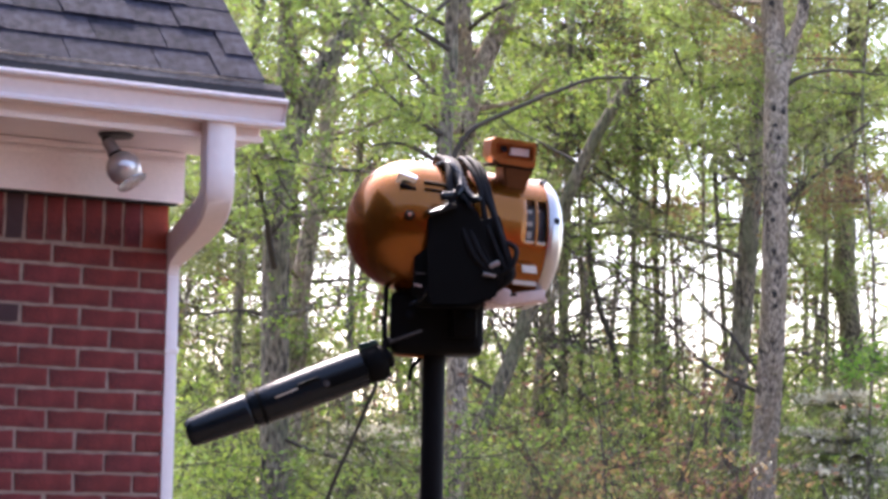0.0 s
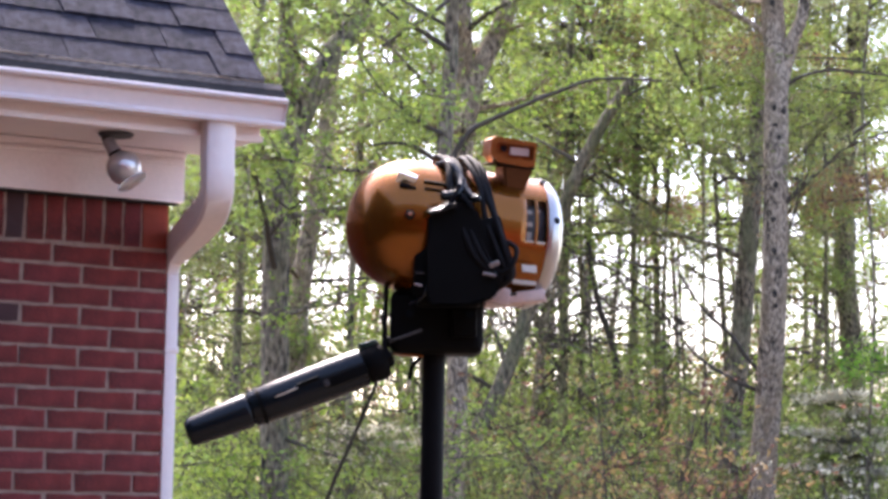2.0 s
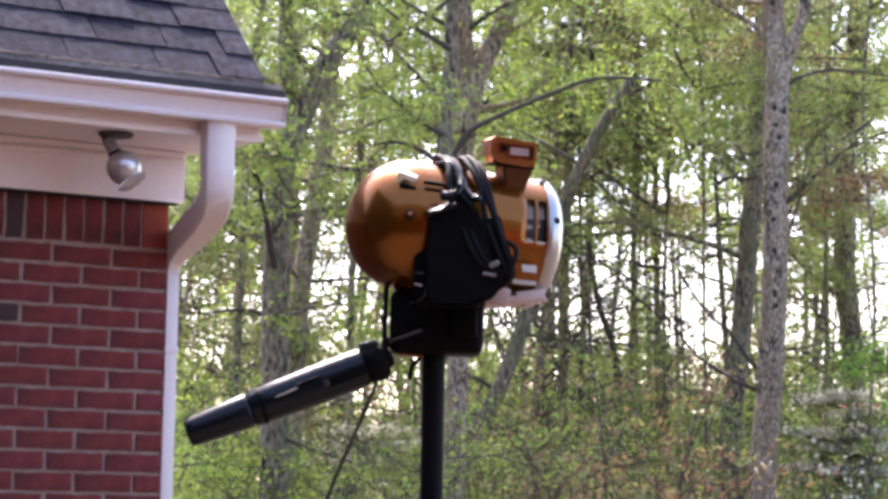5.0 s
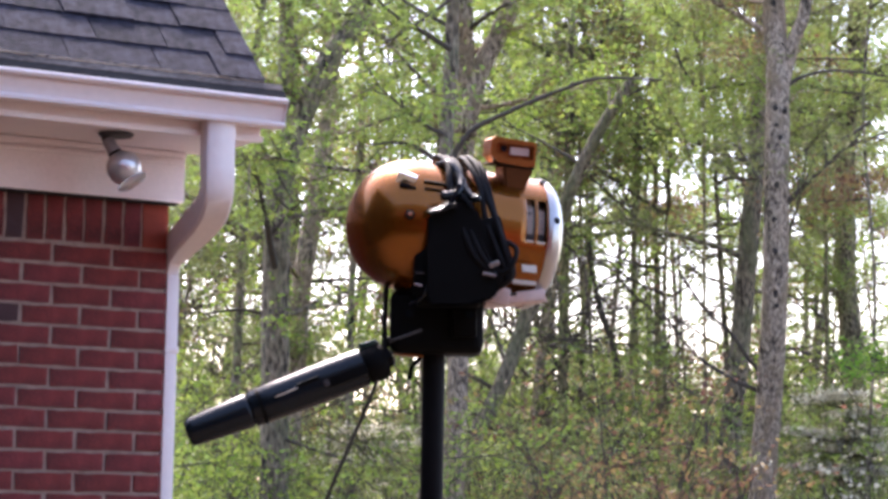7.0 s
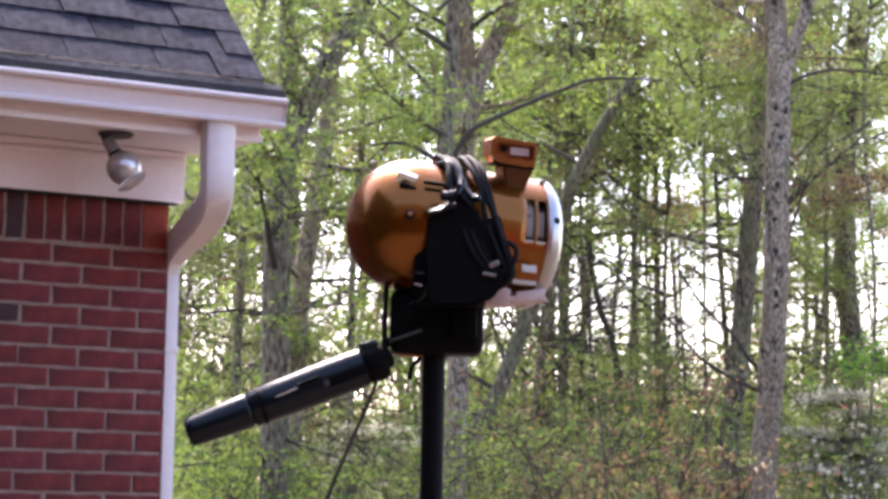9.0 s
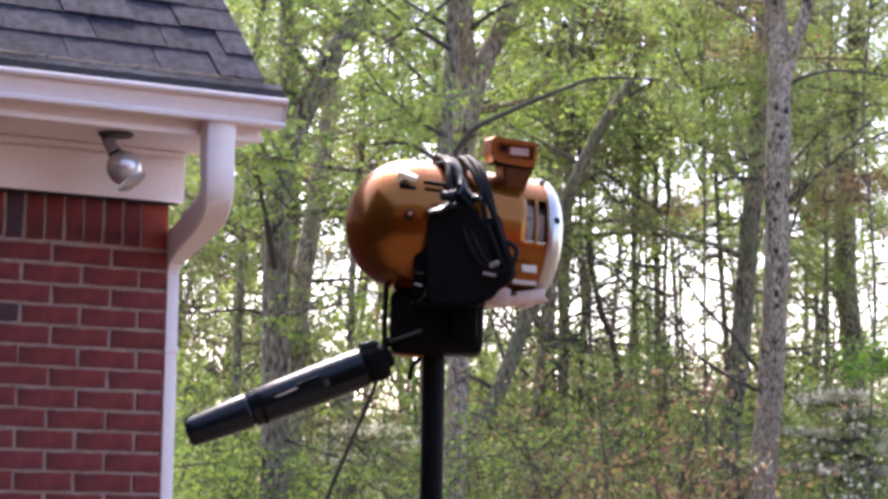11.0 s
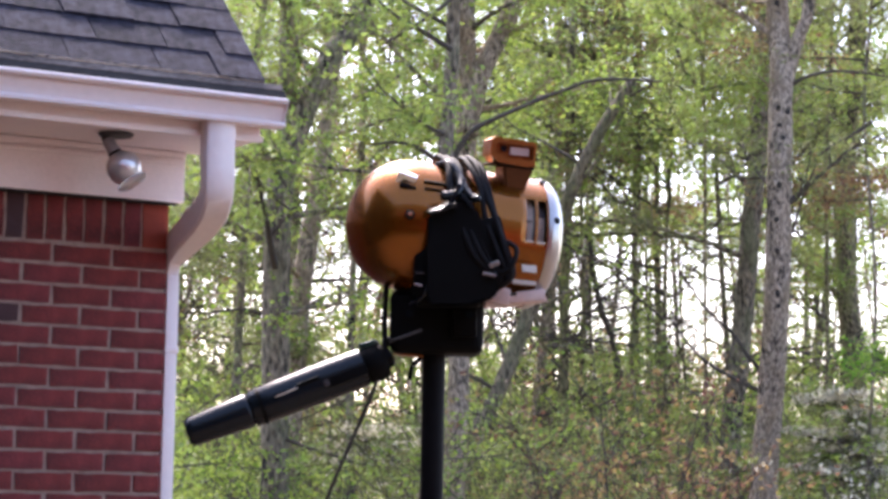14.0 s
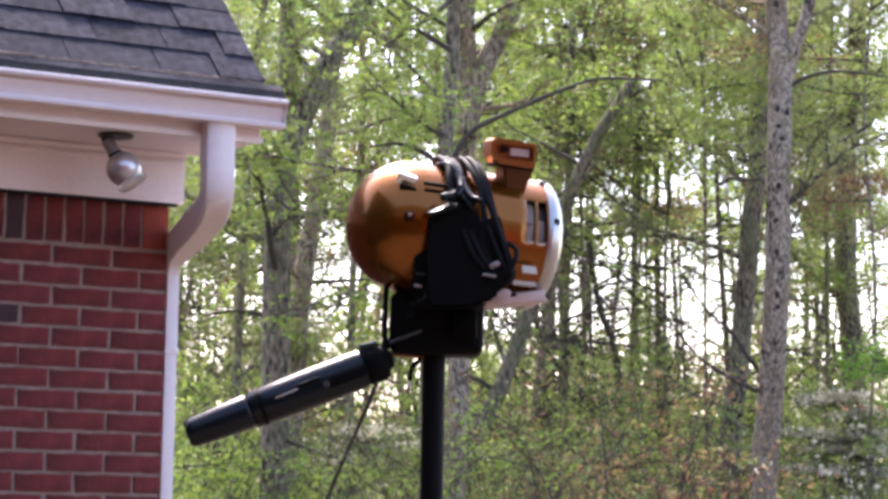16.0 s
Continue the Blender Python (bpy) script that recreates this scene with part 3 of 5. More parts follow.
def motor_unit():
    unit = empty("motor_unit", STAND, "orange capsule motor unit strapped on a black pole", "machine")
    # pole and foot
    part("pole", lathe([(0, 0), (0, 0.0235), (2.02, 0.0235), (2.02, 0)], 28, pose(0, 0, 0, 0, -90)), POLE, unit)
    foot = lathe([(0, 0), (0, 0.2), (0.008, 0.2), (0.014, 0.19), (0.02, 0.05), (0.09, 0.035), (0.095, 0)], 32, pose(0, 0, 0, 0, -90))
    part("foot_plate", foot, POLE, unit)
    # lower bracket block with rounded belly
    low = box(0.190, 0.13, 0.128, 0.024, 4, Matrix.Translation((0.004, 0.0, 2.062)))
    box(0.15, 0.10, 0.05, 0.012, 2, Matrix.Translation((0.01, -0.01, 2.135)), low)
    box(0.05, 0.02, 0.06, 0.006, 2, Matrix.Translation((0.06, -0.07, 2.06)), low)
    bracket = part("bracket", low, BLACK, unit)
    part("bolt", lathe([(0, 0), (0, 0.009), (0.006, 0.009), (0.006, 0)], 6, pose(0.07, -0.088, 2.075, 0, 0, 90)), BLACK_GLOSS, bracket)
    part("bolt", lathe([(0, 0), (0, 0.009), (0.006, 0.009), (0.006, 0)], 6, pose(-0.05, -0.073, 2.075, 0, 0, 90)), BLACK_GLOSS, bracket)
    # capsule
    pod = pose(0.034, 0.0, 2.2497, 0, 5.2, 17)
    segs = 108
    xs = arc(-0.095, -0.222, R0, 0.0, 18, 2.15)[::-1]
    prof = xs + [(-0.05, R0 + 0.0005), (0.0, R0), (0.05, R0), (0.1, R0), (0.1125, R0), (0.1305, R0), (0.1365, R0), (0.1555, R0), (0.160, R0), (0.162, R0 - 0.002)]
    shell = lathe(prof, segs)
    gone = []
    for f in shell.faces:
        c = f.calc_center_median()
        ang = math.degrees(math.atan2(c.z, c.y)) % 360
        if 146 < ang < 187 and (0.1125 < c.x < 0.1305 or 0.1365 < c.x < 0.1555):
            gone.append(f)
    bmesh.ops.delete(shell, geom=gone, context="FACES")
    body = part("shell", shell, ORANGE, unit, "metallic orange enamelled shell", pod)
    sol = body.modifiers.new("wall", "SOLIDIFY")
    sol.thickness, sol.offset = 0.004, -1
    rim = lathe([(0.158, R0 - 0.004), (0.160, R0 + 0.0015), (0.168, R0 + 0.002)] + arc(0.168, 0.213, R0 + 0.001, 0.0, 16, 2.6), 72)
    rim_ob = part("end_cap", rim, SILVER, unit, "brushed silver end cap", pod)
    part("screw", lathe([(0, 0), (0, 0.0075), (0.004, 0.007), (0.006, 0)], 14), BLACK_GLOSS, rim_ob, "black screw head", pose(0.176, -0.127, 0.035, 0, 0, -72))
    part("screw", lathe([(0, 0), (0, 0.007), (0.004, 0.0065), (0.006, 0)], 14), BLACK_GLOSS, rim_ob, "black screw head", pose(0.160, -0.062, 0.120, 0, -60, -90))
    # slot lip on the lower edge
    for x in (0.1215, 0.146):
        part("slot_lip", box(0.017, 0.006, 0.005, 0.001, 1, pose(x, -0.1315, -0.0155)), LABEL, body)
    # drum seen through the slots, turning slowly
    drum = part("drum", lathe([(0.10, 0.0), (0.10, 0.116), (0.157, 0.116), (0.157, 0)], 64), BLACK_GREY, unit, "dark inner drum with pale bands", pod)

    def band(name, x, a0, a1, mt, wide=0.019):
        """A thin curved strip on the drum between two angles."""
        b = bmesh.new()
        n = max(2, int((a1 - a0) / 3))
        rows = []
        for k in range(n + 1):
            a = radians(a0 + (a1 - a0) * k / n)
            rows.append([b.verts.new((x + dx, r * math.cos(a), r * math.sin(a))) for dx, r in ((-wide / 2, 0.1155), (-wide / 2, 0.1175), (wide / 2, 0.1175), (wide / 2, 0.1155))])
        for p, q in zip(rows, rows[1:]):
            for k in range(4):
                b.faces.new((p[k], p[(k + 1) % 4], q[(k + 1) % 4], q[k]))
        b.faces.new(rows[0])
        b.faces.new(rows[-1])
        part(name, b, mt, drum)

    for a0, a1 in ((153, 157), (166, 170.5), (176, 183), (190, 195)):
        band("mark", 0.1235, a0, a1, LABEL, 0.012)
    band("mark", 0.143, 151, 154, LABEL, 0.008)
    band("band", 0.1225, 101, 146, INSIDE, 0.0165)
    band("band", 0.1475, 119, 145, INSIDE, 0.0165)
    band("mark", 0.1225, 123, 126, BLACK_GREY, 0.010)
    # trim bars and knob on the flank
    part("rib", box(0.085, 0.006, 0.006, 0.002, 2, pose(-0.062, -0.113, 0.076, 30)), BLACK, body)
    part("rib", box(0.085, 0.006, 0.005, 0.002, 2, pose(-0.062, -0.121, 0.061, 25)), BLACK, body)
    part("rib", box(0.07, 0.006, 0.005, 0.002, 2, pose(-0.035, -0.128, 0.046, 20)), BLACK, body)
    lat = box(0.040, 0.016, 0.034, 0.004, 2, pose(-0.138, -0.098, 0.074, 34, 14, -14))
    part("latch", lat, CHROME, body, "small chrome latch")
    part("latch_base", box(0.034, 0.012, 0.010, 0.002, 1, pose(-0.136, -0.111, 0.060, 28, 12, -12)), BLACK, body)
    part("knob", lathe([(0, 0.0105), (0.008, 0.0105), (0.012, 0.008), (0.014, 0.0)], 20, pose(-0.130, -0.124, 0.002, 0, 0, -105)), BLACK_GLOSS, body, "black round knob")
    # the knob's highlight, made as a small chrome cap
    part("knob_glint", lathe([(0.012, 0.0055), (0.0155, 0.004), (0.016, 0.0)], 16, pose(-0.130, -0.126, 0.003, 0, 0, -105)), CHROME, body)
    # black control box at the front
    bx = bmesh.new()
    edge = [(-0.015, 2.268), (0.012, 2.276), (0.040, 2.300), (0.066, 2.300), (0.088, 2.268), (0.115, 2.200), (0.132, 2.140), (0.118, 2.106), (0.06, 2.09), (-0.010, 2.088), (-0.017, 2.11), (-0.017, 2.2)]
    ring = [bx.verts.new((x, -0.178 + 0.02 * abs(x - 0.03) / 0.1, z - 0.006)) for x, z in edge]
    rear = [bx.verts.new((x * 0.95, -0.105, z)) for x, z in edge]
    for k in range(len(edge)):
        j = (k + 1) % len(edge)
        bx.faces.new((ring[k], ring[j], rear[j], rear[k]))
    bx.faces.new(ring)
    bx.faces.new(rear)
    bmesh.ops.bevel(bx, geom=bx.edges[:], offset=0.006, segments=2, affect="EDGES")
    box(0.13, 0.06, 0.05, 0.012, 3, pose(0.028, -0.10, 2.112), bx)
    ctl = part("control_box", bx, BLACK, unit)
    part("visor", box(0.058, 0.034, 0.009, 0.003, 2, pose(0.010, -0.176, 2.277, 18, -20, 4)), BLACK_GLOSS, ctl)
    part("clip", box(0.020, 0.006, 0.003, 0.001, 1, pose(-0.030, -0.150, 2.150, 0, 3)), BLACK_GREY, ctl)
    part("clip", box(0.016, 0.006, 0.004, 0.001, 1, pose(-0.034, -0.150, 2.126, 0, 10)), SADDLE, ctl)
    part("dark_plate", box(0.05, 0.03, 0.13, 0.008, 2, pose(0.118, -0.145, 2.20, 0, -16, 12)), BLACK, ctl)
    # black plate in place of the dark reflection on the shell here
    part("dark_plate", box(0.03, 0.02, 0.13, 0.006, 2, pose(-0.028, -0.132, 2.17, 0, 2, -10)), BLACK, ctl)
    part("mounting_arm", box(0.008, 0.010, 0.045, 0.003, 2, pose(0.036, -0.170, 2.306, 0, 26, 0)), BLACK_GLOSS, ctl)
    part("mounting_arm", box(0.008, 0.010, 0.036, 0.003, 2, pose(0.060, -0.174, 2.290, 0, -38, 0)), BLACK_GLOSS, ctl)
    part("rear_bracket", box(0.05, 0.03, 0.035, 0.006, 2, pose(0.122, -0.118, 2.112, 0, 14, 10)), SADDLE, ctl, "dull pink metal bracket")
    cable("drain_tube", [(-0.050, -0.10, 2.092), (-0.034, -0.125, 2.096), (-0.018, -0.148, 2.112), (-0.012, -0.152, 2.130)], 0.005, BLACK_GLOSS, ctl)
    # cable bundle looped over the capsule
    slack = random.Random(8)

    def over(shift, drop, r, yy=-0.158):
        def loose():
            return slack.uniform(-0.004, 0.004)
        pts = [(0.008 + shift, 0.085, 2.35), (0.010 + shift, 0.03, 2.384 + r), (0.018 + shift + loose(), -0.035, 2.392 + r), (0.034 + shift + loose(), -0.095, 2.366 + r),
               (0.047 + shift * 1.1 + loose(), -0.135, 2.322), (0.064 + shift * 1.2 + loose(), yy, 2.255 - drop), (0.092 + shift + loose(), yy - 0.004 + loose(), 2.19 - drop), (0.122 + shift * 0.6, yy + loose(), 2.145), (0.112, yy + 0.02, 2.116)]
        cable("cable", pts, r, RUBBER, unit)
    for s, d, r in ((-0.016, 0.0, 0.0075), (-0.002, 0.004, 0.0065), (0.012, 0.006, 0.0045), (0.032, 0.004, 0.006), (0.043, 0.0, 0.0065), (0.051, 0.008, 0.0045)):
        over(s, d, r)
    cable("cable", [(0.0, -0.06, 2.378), (0.022, -0.09, 2.378), (0.046, -0.122, 2.345), (0.042, -0.158, 2.312), (0.01, -0.178, 2.30)], 0.008, BLACK_GLOSS, unit)
    cable("cable", [(0.045, -0.122, 2.345), (0.066, -0.158, 2.305), (0.084, -0.172, 2.296)], 0.007, BLACK_GLOSS, unit)
    cable("cable", [(0.128, -0.150, 2.22), (0.158, -0.165, 2.20), (0.150, -0.168, 2.165), (0.128, -0.16, 2.15)], 0.005, RUBBER, unit)
    part("cable_tie", box(0.022, 0.016, 0.010, 0.003, 2, pose(0.116, -0.164, 2.168, 0, -25, 0)), SILVER, unit, "pale metal cable clamp")
    part("cable_tie", box(0.026, 0.016, 0.006, 0.002, 2, pose(0.106, -0.168, 2.147, 0, 8, 0)), SILVER, unit, "bright metal cable clamp")
    # labels and pale saddle under the end of the capsule
    part("label_strip", box(0.031, 0.003, 0.017, 0.0006, 1, pose(0.187, -0.101, 2.167, -25, 2, 17)), LABEL, unit, "cream label strip")
    part("label_strip", box(0.05, 0.003, 0.012, 0.0006, 1, pose(0.178, -0.086, 2.141, -38, 2, 17)), LABEL, unit)
    sd = box(0.13, 0.12, 0.010, 0.003, 2, pose(0.148, 0.0, 2.106, 0, -6, 17))
    box(0.13, 0.010, 0.022, 0.003, 2, pose(0.160, -0.062, 2.113, 0, -8, 17), sd)
    box(0.10, 0.010, 0.018, 0.003, 2, pose(0.140, 0.055, 2.112, 0, -6, 17), sd)
    part("saddle", sd, SADDLE, unit, "faded pink metal saddle")
    part("saddle_gap", box(0.03, 0.006, 0.007, 0.001, 1, pose(0.148, -0.069, 2.118, 0, -8, 17)), BLACK, unit)
    # carrying bracket on top
    nk = bmesh.new()
    base = [(-0.012, -0.006, -0.012), (0.018, -0.006, -0.012), (0.026, 0.03, -0.012), (-0.026, 0.03, -0.012)]
    top = [(-0.036, -0.034, 0.07), (0.034, -0.034, 0.07), (0.034, 0.026, 0.07), (-0.036, 0.026, 0.07)]
    a, c = [nk.verts.new(q) for q in base], [nk.verts.new(q) for q in top]
    for k in range(4):
        nk.faces.new((a[k], a[(k + 1) % 4], c[(k + 1) % 4], c[k]))
    nk.faces.new(a)
    nk.faces.new(c)
    bmesh.ops.bevel(nk, geom=nk.edges[:], offset=0.004, segments=2, affect="EDGES")
    hb = pose(0.150, -0.045, 2.322, 8, 4, 17)
    part("neck", nk, NECK, unit, "dark brown neck", hb)
    hd = bmesh.new()
    out = [(-0.047, 0.016), (-0.047, 0.046), (-0.038, 0.052), (0.044, 0.047), (0.047, 0.042), (0.047, 0.0), (0.035, -0.004), (-0.030, 0.0)]
    fr = [hd.verts.new((x, -0.046, z)) for x, z in out]
    bk = [hd.verts.new((x, 0.030, z)) for x, z in out]
    inn = [hd.verts.new((x * 0.84 + 0.002, -0.046, 0.026 + (z - 0.026) * 0.55)) for x, z in out]
    deep = [hd.verts.new((x * 0.84 + 0.002, -0.032, 0.026 + (z - 0.026) * 0.55)) for x, z in out]
    n = len(out)
    for k in range(n):
        j = (k + 1) % n
        hd.faces.new((fr[k], fr[j], bk[j], bk[k]))
        hd.faces.new((fr[k], fr[j], inn[j], inn[k]))
        hd.faces.new((inn[k], inn[j], deep[j], deep[k]))
    hd.faces.new(bk)
    hd.faces.new(deep)
    bmesh.ops.bevel(hd, geom=[e for e in hd.edges if e.is_manifold and e.calc_face_angle(0) > 0.6], offset=0.0022, segments=2, affect="EDGES")
    hm = pose(0.141, -0.052, 2.384, 6, 3, 12)
    head = part("head", hd, ORANGE_DULL, unit, "orange boxed head with a recess", hm)
    part("window", box(0.040, 0.006, 0.016, 0.001, 1, pose(0.014, -0.037, 0.0265)), SADDLE, head, "pale window in the recess")
    part("lens_hole", lathe([(0, 0), (0, 0.007), (0.004, 0.007), (0.004, 0)], 16, pose(-0.018, -0.0355, 0.030, 0, 0, -90)), BLACK_GLOSS, head)
    part("gasket", box(0.096, 0.050, 0.004, 0.0015, 1, pose(-0.001, -0.018, -0.0045, 0, 1.5)), BLACK, head, "dark seal under the head")
    # long black wand
    p0, p1 = Vector((-0.494 + 0.016, -0.09, 1.830)), Vector((-0.104 + 0.016, -0.045, 1.989))
    ln = (p1 - p0).length
    wm = Matrix.Translation(p0) @ (p1 - p0).to_track_quat("X", "Z").to_matrix().to_4x4() @ Matrix.Diagonal((0.95, 1, 1, 1))
    part("wand", lathe([(0.132, 0.0), (0.132, 0.0330), (0.137, 0.0365), (0.20, 0.0385), (0.28, 0.040), (0.36, 0.0395), (0.385, 0.0385), (0.387, 0.0)], 40), BLACK_GLOSS, unit, "glossy black wand body", wm)
    part("tip", lathe([(-0.012, 0.0), (-0.010, 0.022), (-0.004, 0.0275), (0.006, 0.0295), (0.06, 0.0325), (0.122, 0.0352), (0.128, 0.034), (0.1315, 0.030), (0.1315, 0)], 40), BLACK_GLOSS, unit, "glossy black tapered tip", wm)
    part("end_collar", lathe([(0.387, 0), (0.387, 0.034), (0.395, 0.039), (0.425, 0.038), (0.435, 0.032), (0.437, 0.0)], 36), BLACK, unit, "", wm)
    part("switch", box(0.05, 0.004, 0.010, 0.001, 1, pose(0.262, -0.0385, 0.010, 15)), BLACK, unit, "", wm)
    part("stripe", box(0.053, 0.002, 0.003, 0.0005, 1, pose(0.213, -0.0382, 0.006, 8, -1.5, 0.8)), LABEL, unit, "thin pale stripe", wm)
    part("ring", lathe([(0.150, 0.036), (0.150, 0.0382), (0.158, 0.0386), (0.158, 0.036)], 40), BLACK, unit, "", wm)
    part("button", lathe([(0, 0), (0, 0.007), (0.004, 0.0065), (0.005, 0)], 14, pose(0.297, -0.0385, -0.004, 0, 0, -90)), BLACK_GREY, unit, "", wm)
    part("grip_pad", box(0.085, 0.006, 0.020, 0.002, 2, pose(0.345, -0.0385, -0.006)), BLACK, unit, "", wm)
    part("nut", lathe([(0.433, 0), (0.433, 0.024), (0.446, 0.022), (0.452, 0.012), (0.453, 0)], 6), BLACK, unit, "", wm)
    # green sheen on top of the collar, put in as a teal block
    part("teal_sheen", box(0.040, 0.030, 0.012, 0.004, 2, pose(0.410, -0.004, 0.040, 0, 6, 0)), TEAL, unit, "teal block for the green sheen on the collar top", wm)
    part("clamp", box(0.045, 0.03, 0.03, 0.008, 2, pose(0.412, 0.0, 0.025)), BLACK, unit, "", wm)
    cable("rod", [(-0.089, -0.075, 2.018), (-0.026, -0.09, 2.042)], 0.003, BLACK_GREY, unit, "thin dark metal rod", 8, 2)
    cable("rod", [(-0.10, -0.02, 2.02), (-0.06, -0.01, 2.03), (-0.02, 0, 2.05)], 0.012, BLACK, unit, "", 10, 4)
    cable("hook", [(-0.025, -0.02, 2.004), (-0.030, -0.02, 1.988), (-0.044, -0.02, 1.972), (-0.049, -0.02, 1.945)], 0.0045, BLACK, unit)
    part("hook_tip", lathe([(0, 0), (0, 0.0042), (0.010, 0.004), (0.012, 0)], 12, pose(-0.049, -0.02, 1.944, 0, 90, 0)), LABEL, unit, "pale hook tip")
    part("drip_lip", box(0.062, 0.05, 0.004, 0.0015, 1, pose(-0.052, -0.01, 1.9955, 0, 4, 0)), ORANGE_DULL, unit, "dull orange lip under the bracket")
    cable("cord", [(-0.098, -0.05, 2.137), (-0.101, -0.05, 2.073), (-0.100, -0.05, 2.027), (-0.103, -0.055, 1.985)], 0.006, RUBBER, unit)
    cable("cord", [(-0.095, -0.05, 2.135), (-0.085, -0.06, 2.148), (-0.065, -0.07, 2.145)], 0.006, RUBBER, unit)
    cable("cord", [(-0.103, -0.055, 1.985), (-0.108, -0.06, 1.955), (-0.132, -0.07, 1.888), (-0.170, -0.08, 1.796), (-0.204, -0.08, 1.71), (-0.235, -0.06, 1.6),
                   (-0.24, 0.0, 1.2), (-0.18, 0.05, 0.6), (-0.15, 0.02, 0.03), (-0.05, -0.25, 0.006)], 0.0042, CORD, unit, "thin grey-brown hanging cord")
    return drum


DRUM = motor_unit()
DRUM_POD = pose(0.034, 0.0, 2.2497, 0, 5.2, 17)

# ---- woods ----
SWAY = []          # (object, resting pose, rows of seconds and lean in degrees across, along)


def leaf_mesh(name, pts, size, mat, seed, droop=0.35):
    """Many small pointed leaves at the given points."""
    g = np.random.default_rng(seed)
    n = len(pts)
    d = g.normal(size=(n, 3))
    d[:, 2] = d[:, 2] * 0.6 - droop
    d /= np.linalg.norm(d, axis=1, keepdims=True)
    s = np.cross(d, g.normal(size=(n, 3)) * (1, 1, 0.5) + (0, 0, 0.6))
    s /= np.linalg.norm(s, axis=1, keepdims=True) + 1e-9
    ln = size * g.uniform(0.6, 1.6, (n, 1))
    w = ln * g.uniform(0.36, 0.6, (n, 1))
    p = np.asarray(pts)
    nrm = np.cross(d, s)
    v = np.stack([p, p + d * ln * 0.5 + s * w * 0.5 + nrm * ln * 0.08, p + d * ln, p + d * ln * 0.5 - s * w * 0.5 + nrm * ln * 0.08], 1).reshape(-1, 3)
    me = bpy.data.meshes.new(name)
    me.vertices.add(4 * n)
    me.vertices.foreach_set("co", v.astype(np.float32).ravel())
    me.loops.add(4 * n)
    me.loops.foreach_set("vertex_index", np.arange(4 * n, dtype=np.int32))
    me.polygons.add(n)
    me.polygons.foreach_set("loop_start", np.arange(0, 4 * n, 4, dtype=np.int32))
    me.materials.append(mat)
    me.update(calc_edges=True)
    me.validate()
    return me


# sky gaps by view angle from EYE: across, up, half sizes, share kept
VIEW_GAPS = [(0.110, 0.092, 0.026, 0.029, 0.14), (-0.055, 0.10, 0.022, 0.028, 0.33), (0.164, 0.080, 0.024, 0.022, 0.28), (0.187, 0.105, 0.016, 0.03, 0.5),
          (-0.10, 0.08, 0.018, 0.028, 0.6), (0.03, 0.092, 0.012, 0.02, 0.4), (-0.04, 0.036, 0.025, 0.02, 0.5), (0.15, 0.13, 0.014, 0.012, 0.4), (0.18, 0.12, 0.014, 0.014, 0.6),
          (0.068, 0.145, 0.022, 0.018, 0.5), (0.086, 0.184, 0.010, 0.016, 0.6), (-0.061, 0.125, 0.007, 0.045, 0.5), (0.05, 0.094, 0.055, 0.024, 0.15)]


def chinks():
    """Small ragged gaps of sky over the crowns, placed by view angle from EYE, denser in the listed patches: a grid of
    the share of leaves that stays.
    """
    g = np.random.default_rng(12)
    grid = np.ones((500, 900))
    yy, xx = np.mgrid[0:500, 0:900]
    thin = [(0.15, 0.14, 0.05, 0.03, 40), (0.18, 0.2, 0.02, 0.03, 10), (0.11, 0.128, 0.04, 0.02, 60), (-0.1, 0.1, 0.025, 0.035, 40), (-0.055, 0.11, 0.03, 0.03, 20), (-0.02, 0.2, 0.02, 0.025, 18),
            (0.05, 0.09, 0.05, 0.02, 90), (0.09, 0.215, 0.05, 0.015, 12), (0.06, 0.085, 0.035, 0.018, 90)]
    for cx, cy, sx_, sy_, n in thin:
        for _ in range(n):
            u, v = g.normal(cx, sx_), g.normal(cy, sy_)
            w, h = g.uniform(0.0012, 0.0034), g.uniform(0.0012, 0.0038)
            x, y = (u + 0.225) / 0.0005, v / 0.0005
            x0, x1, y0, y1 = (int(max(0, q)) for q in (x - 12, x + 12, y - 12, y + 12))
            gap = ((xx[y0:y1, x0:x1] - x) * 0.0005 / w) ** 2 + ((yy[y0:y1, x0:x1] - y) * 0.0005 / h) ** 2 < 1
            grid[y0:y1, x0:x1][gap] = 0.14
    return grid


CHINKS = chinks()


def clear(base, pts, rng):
    """Drops most leaves that, seen from EYE, fall in a gap laid out by view angle."""
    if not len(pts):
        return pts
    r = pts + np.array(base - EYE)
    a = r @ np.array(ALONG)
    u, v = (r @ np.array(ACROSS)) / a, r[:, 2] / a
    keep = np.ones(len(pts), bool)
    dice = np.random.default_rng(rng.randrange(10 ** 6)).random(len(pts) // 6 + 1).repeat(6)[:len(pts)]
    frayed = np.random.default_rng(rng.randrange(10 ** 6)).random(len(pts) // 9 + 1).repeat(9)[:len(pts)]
    for x, y, w, h, share in VIEW_GAPS:
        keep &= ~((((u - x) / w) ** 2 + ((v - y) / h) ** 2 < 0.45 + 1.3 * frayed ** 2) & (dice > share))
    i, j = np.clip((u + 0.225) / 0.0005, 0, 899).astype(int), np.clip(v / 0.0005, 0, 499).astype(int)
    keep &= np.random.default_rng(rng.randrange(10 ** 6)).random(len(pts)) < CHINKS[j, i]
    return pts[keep]


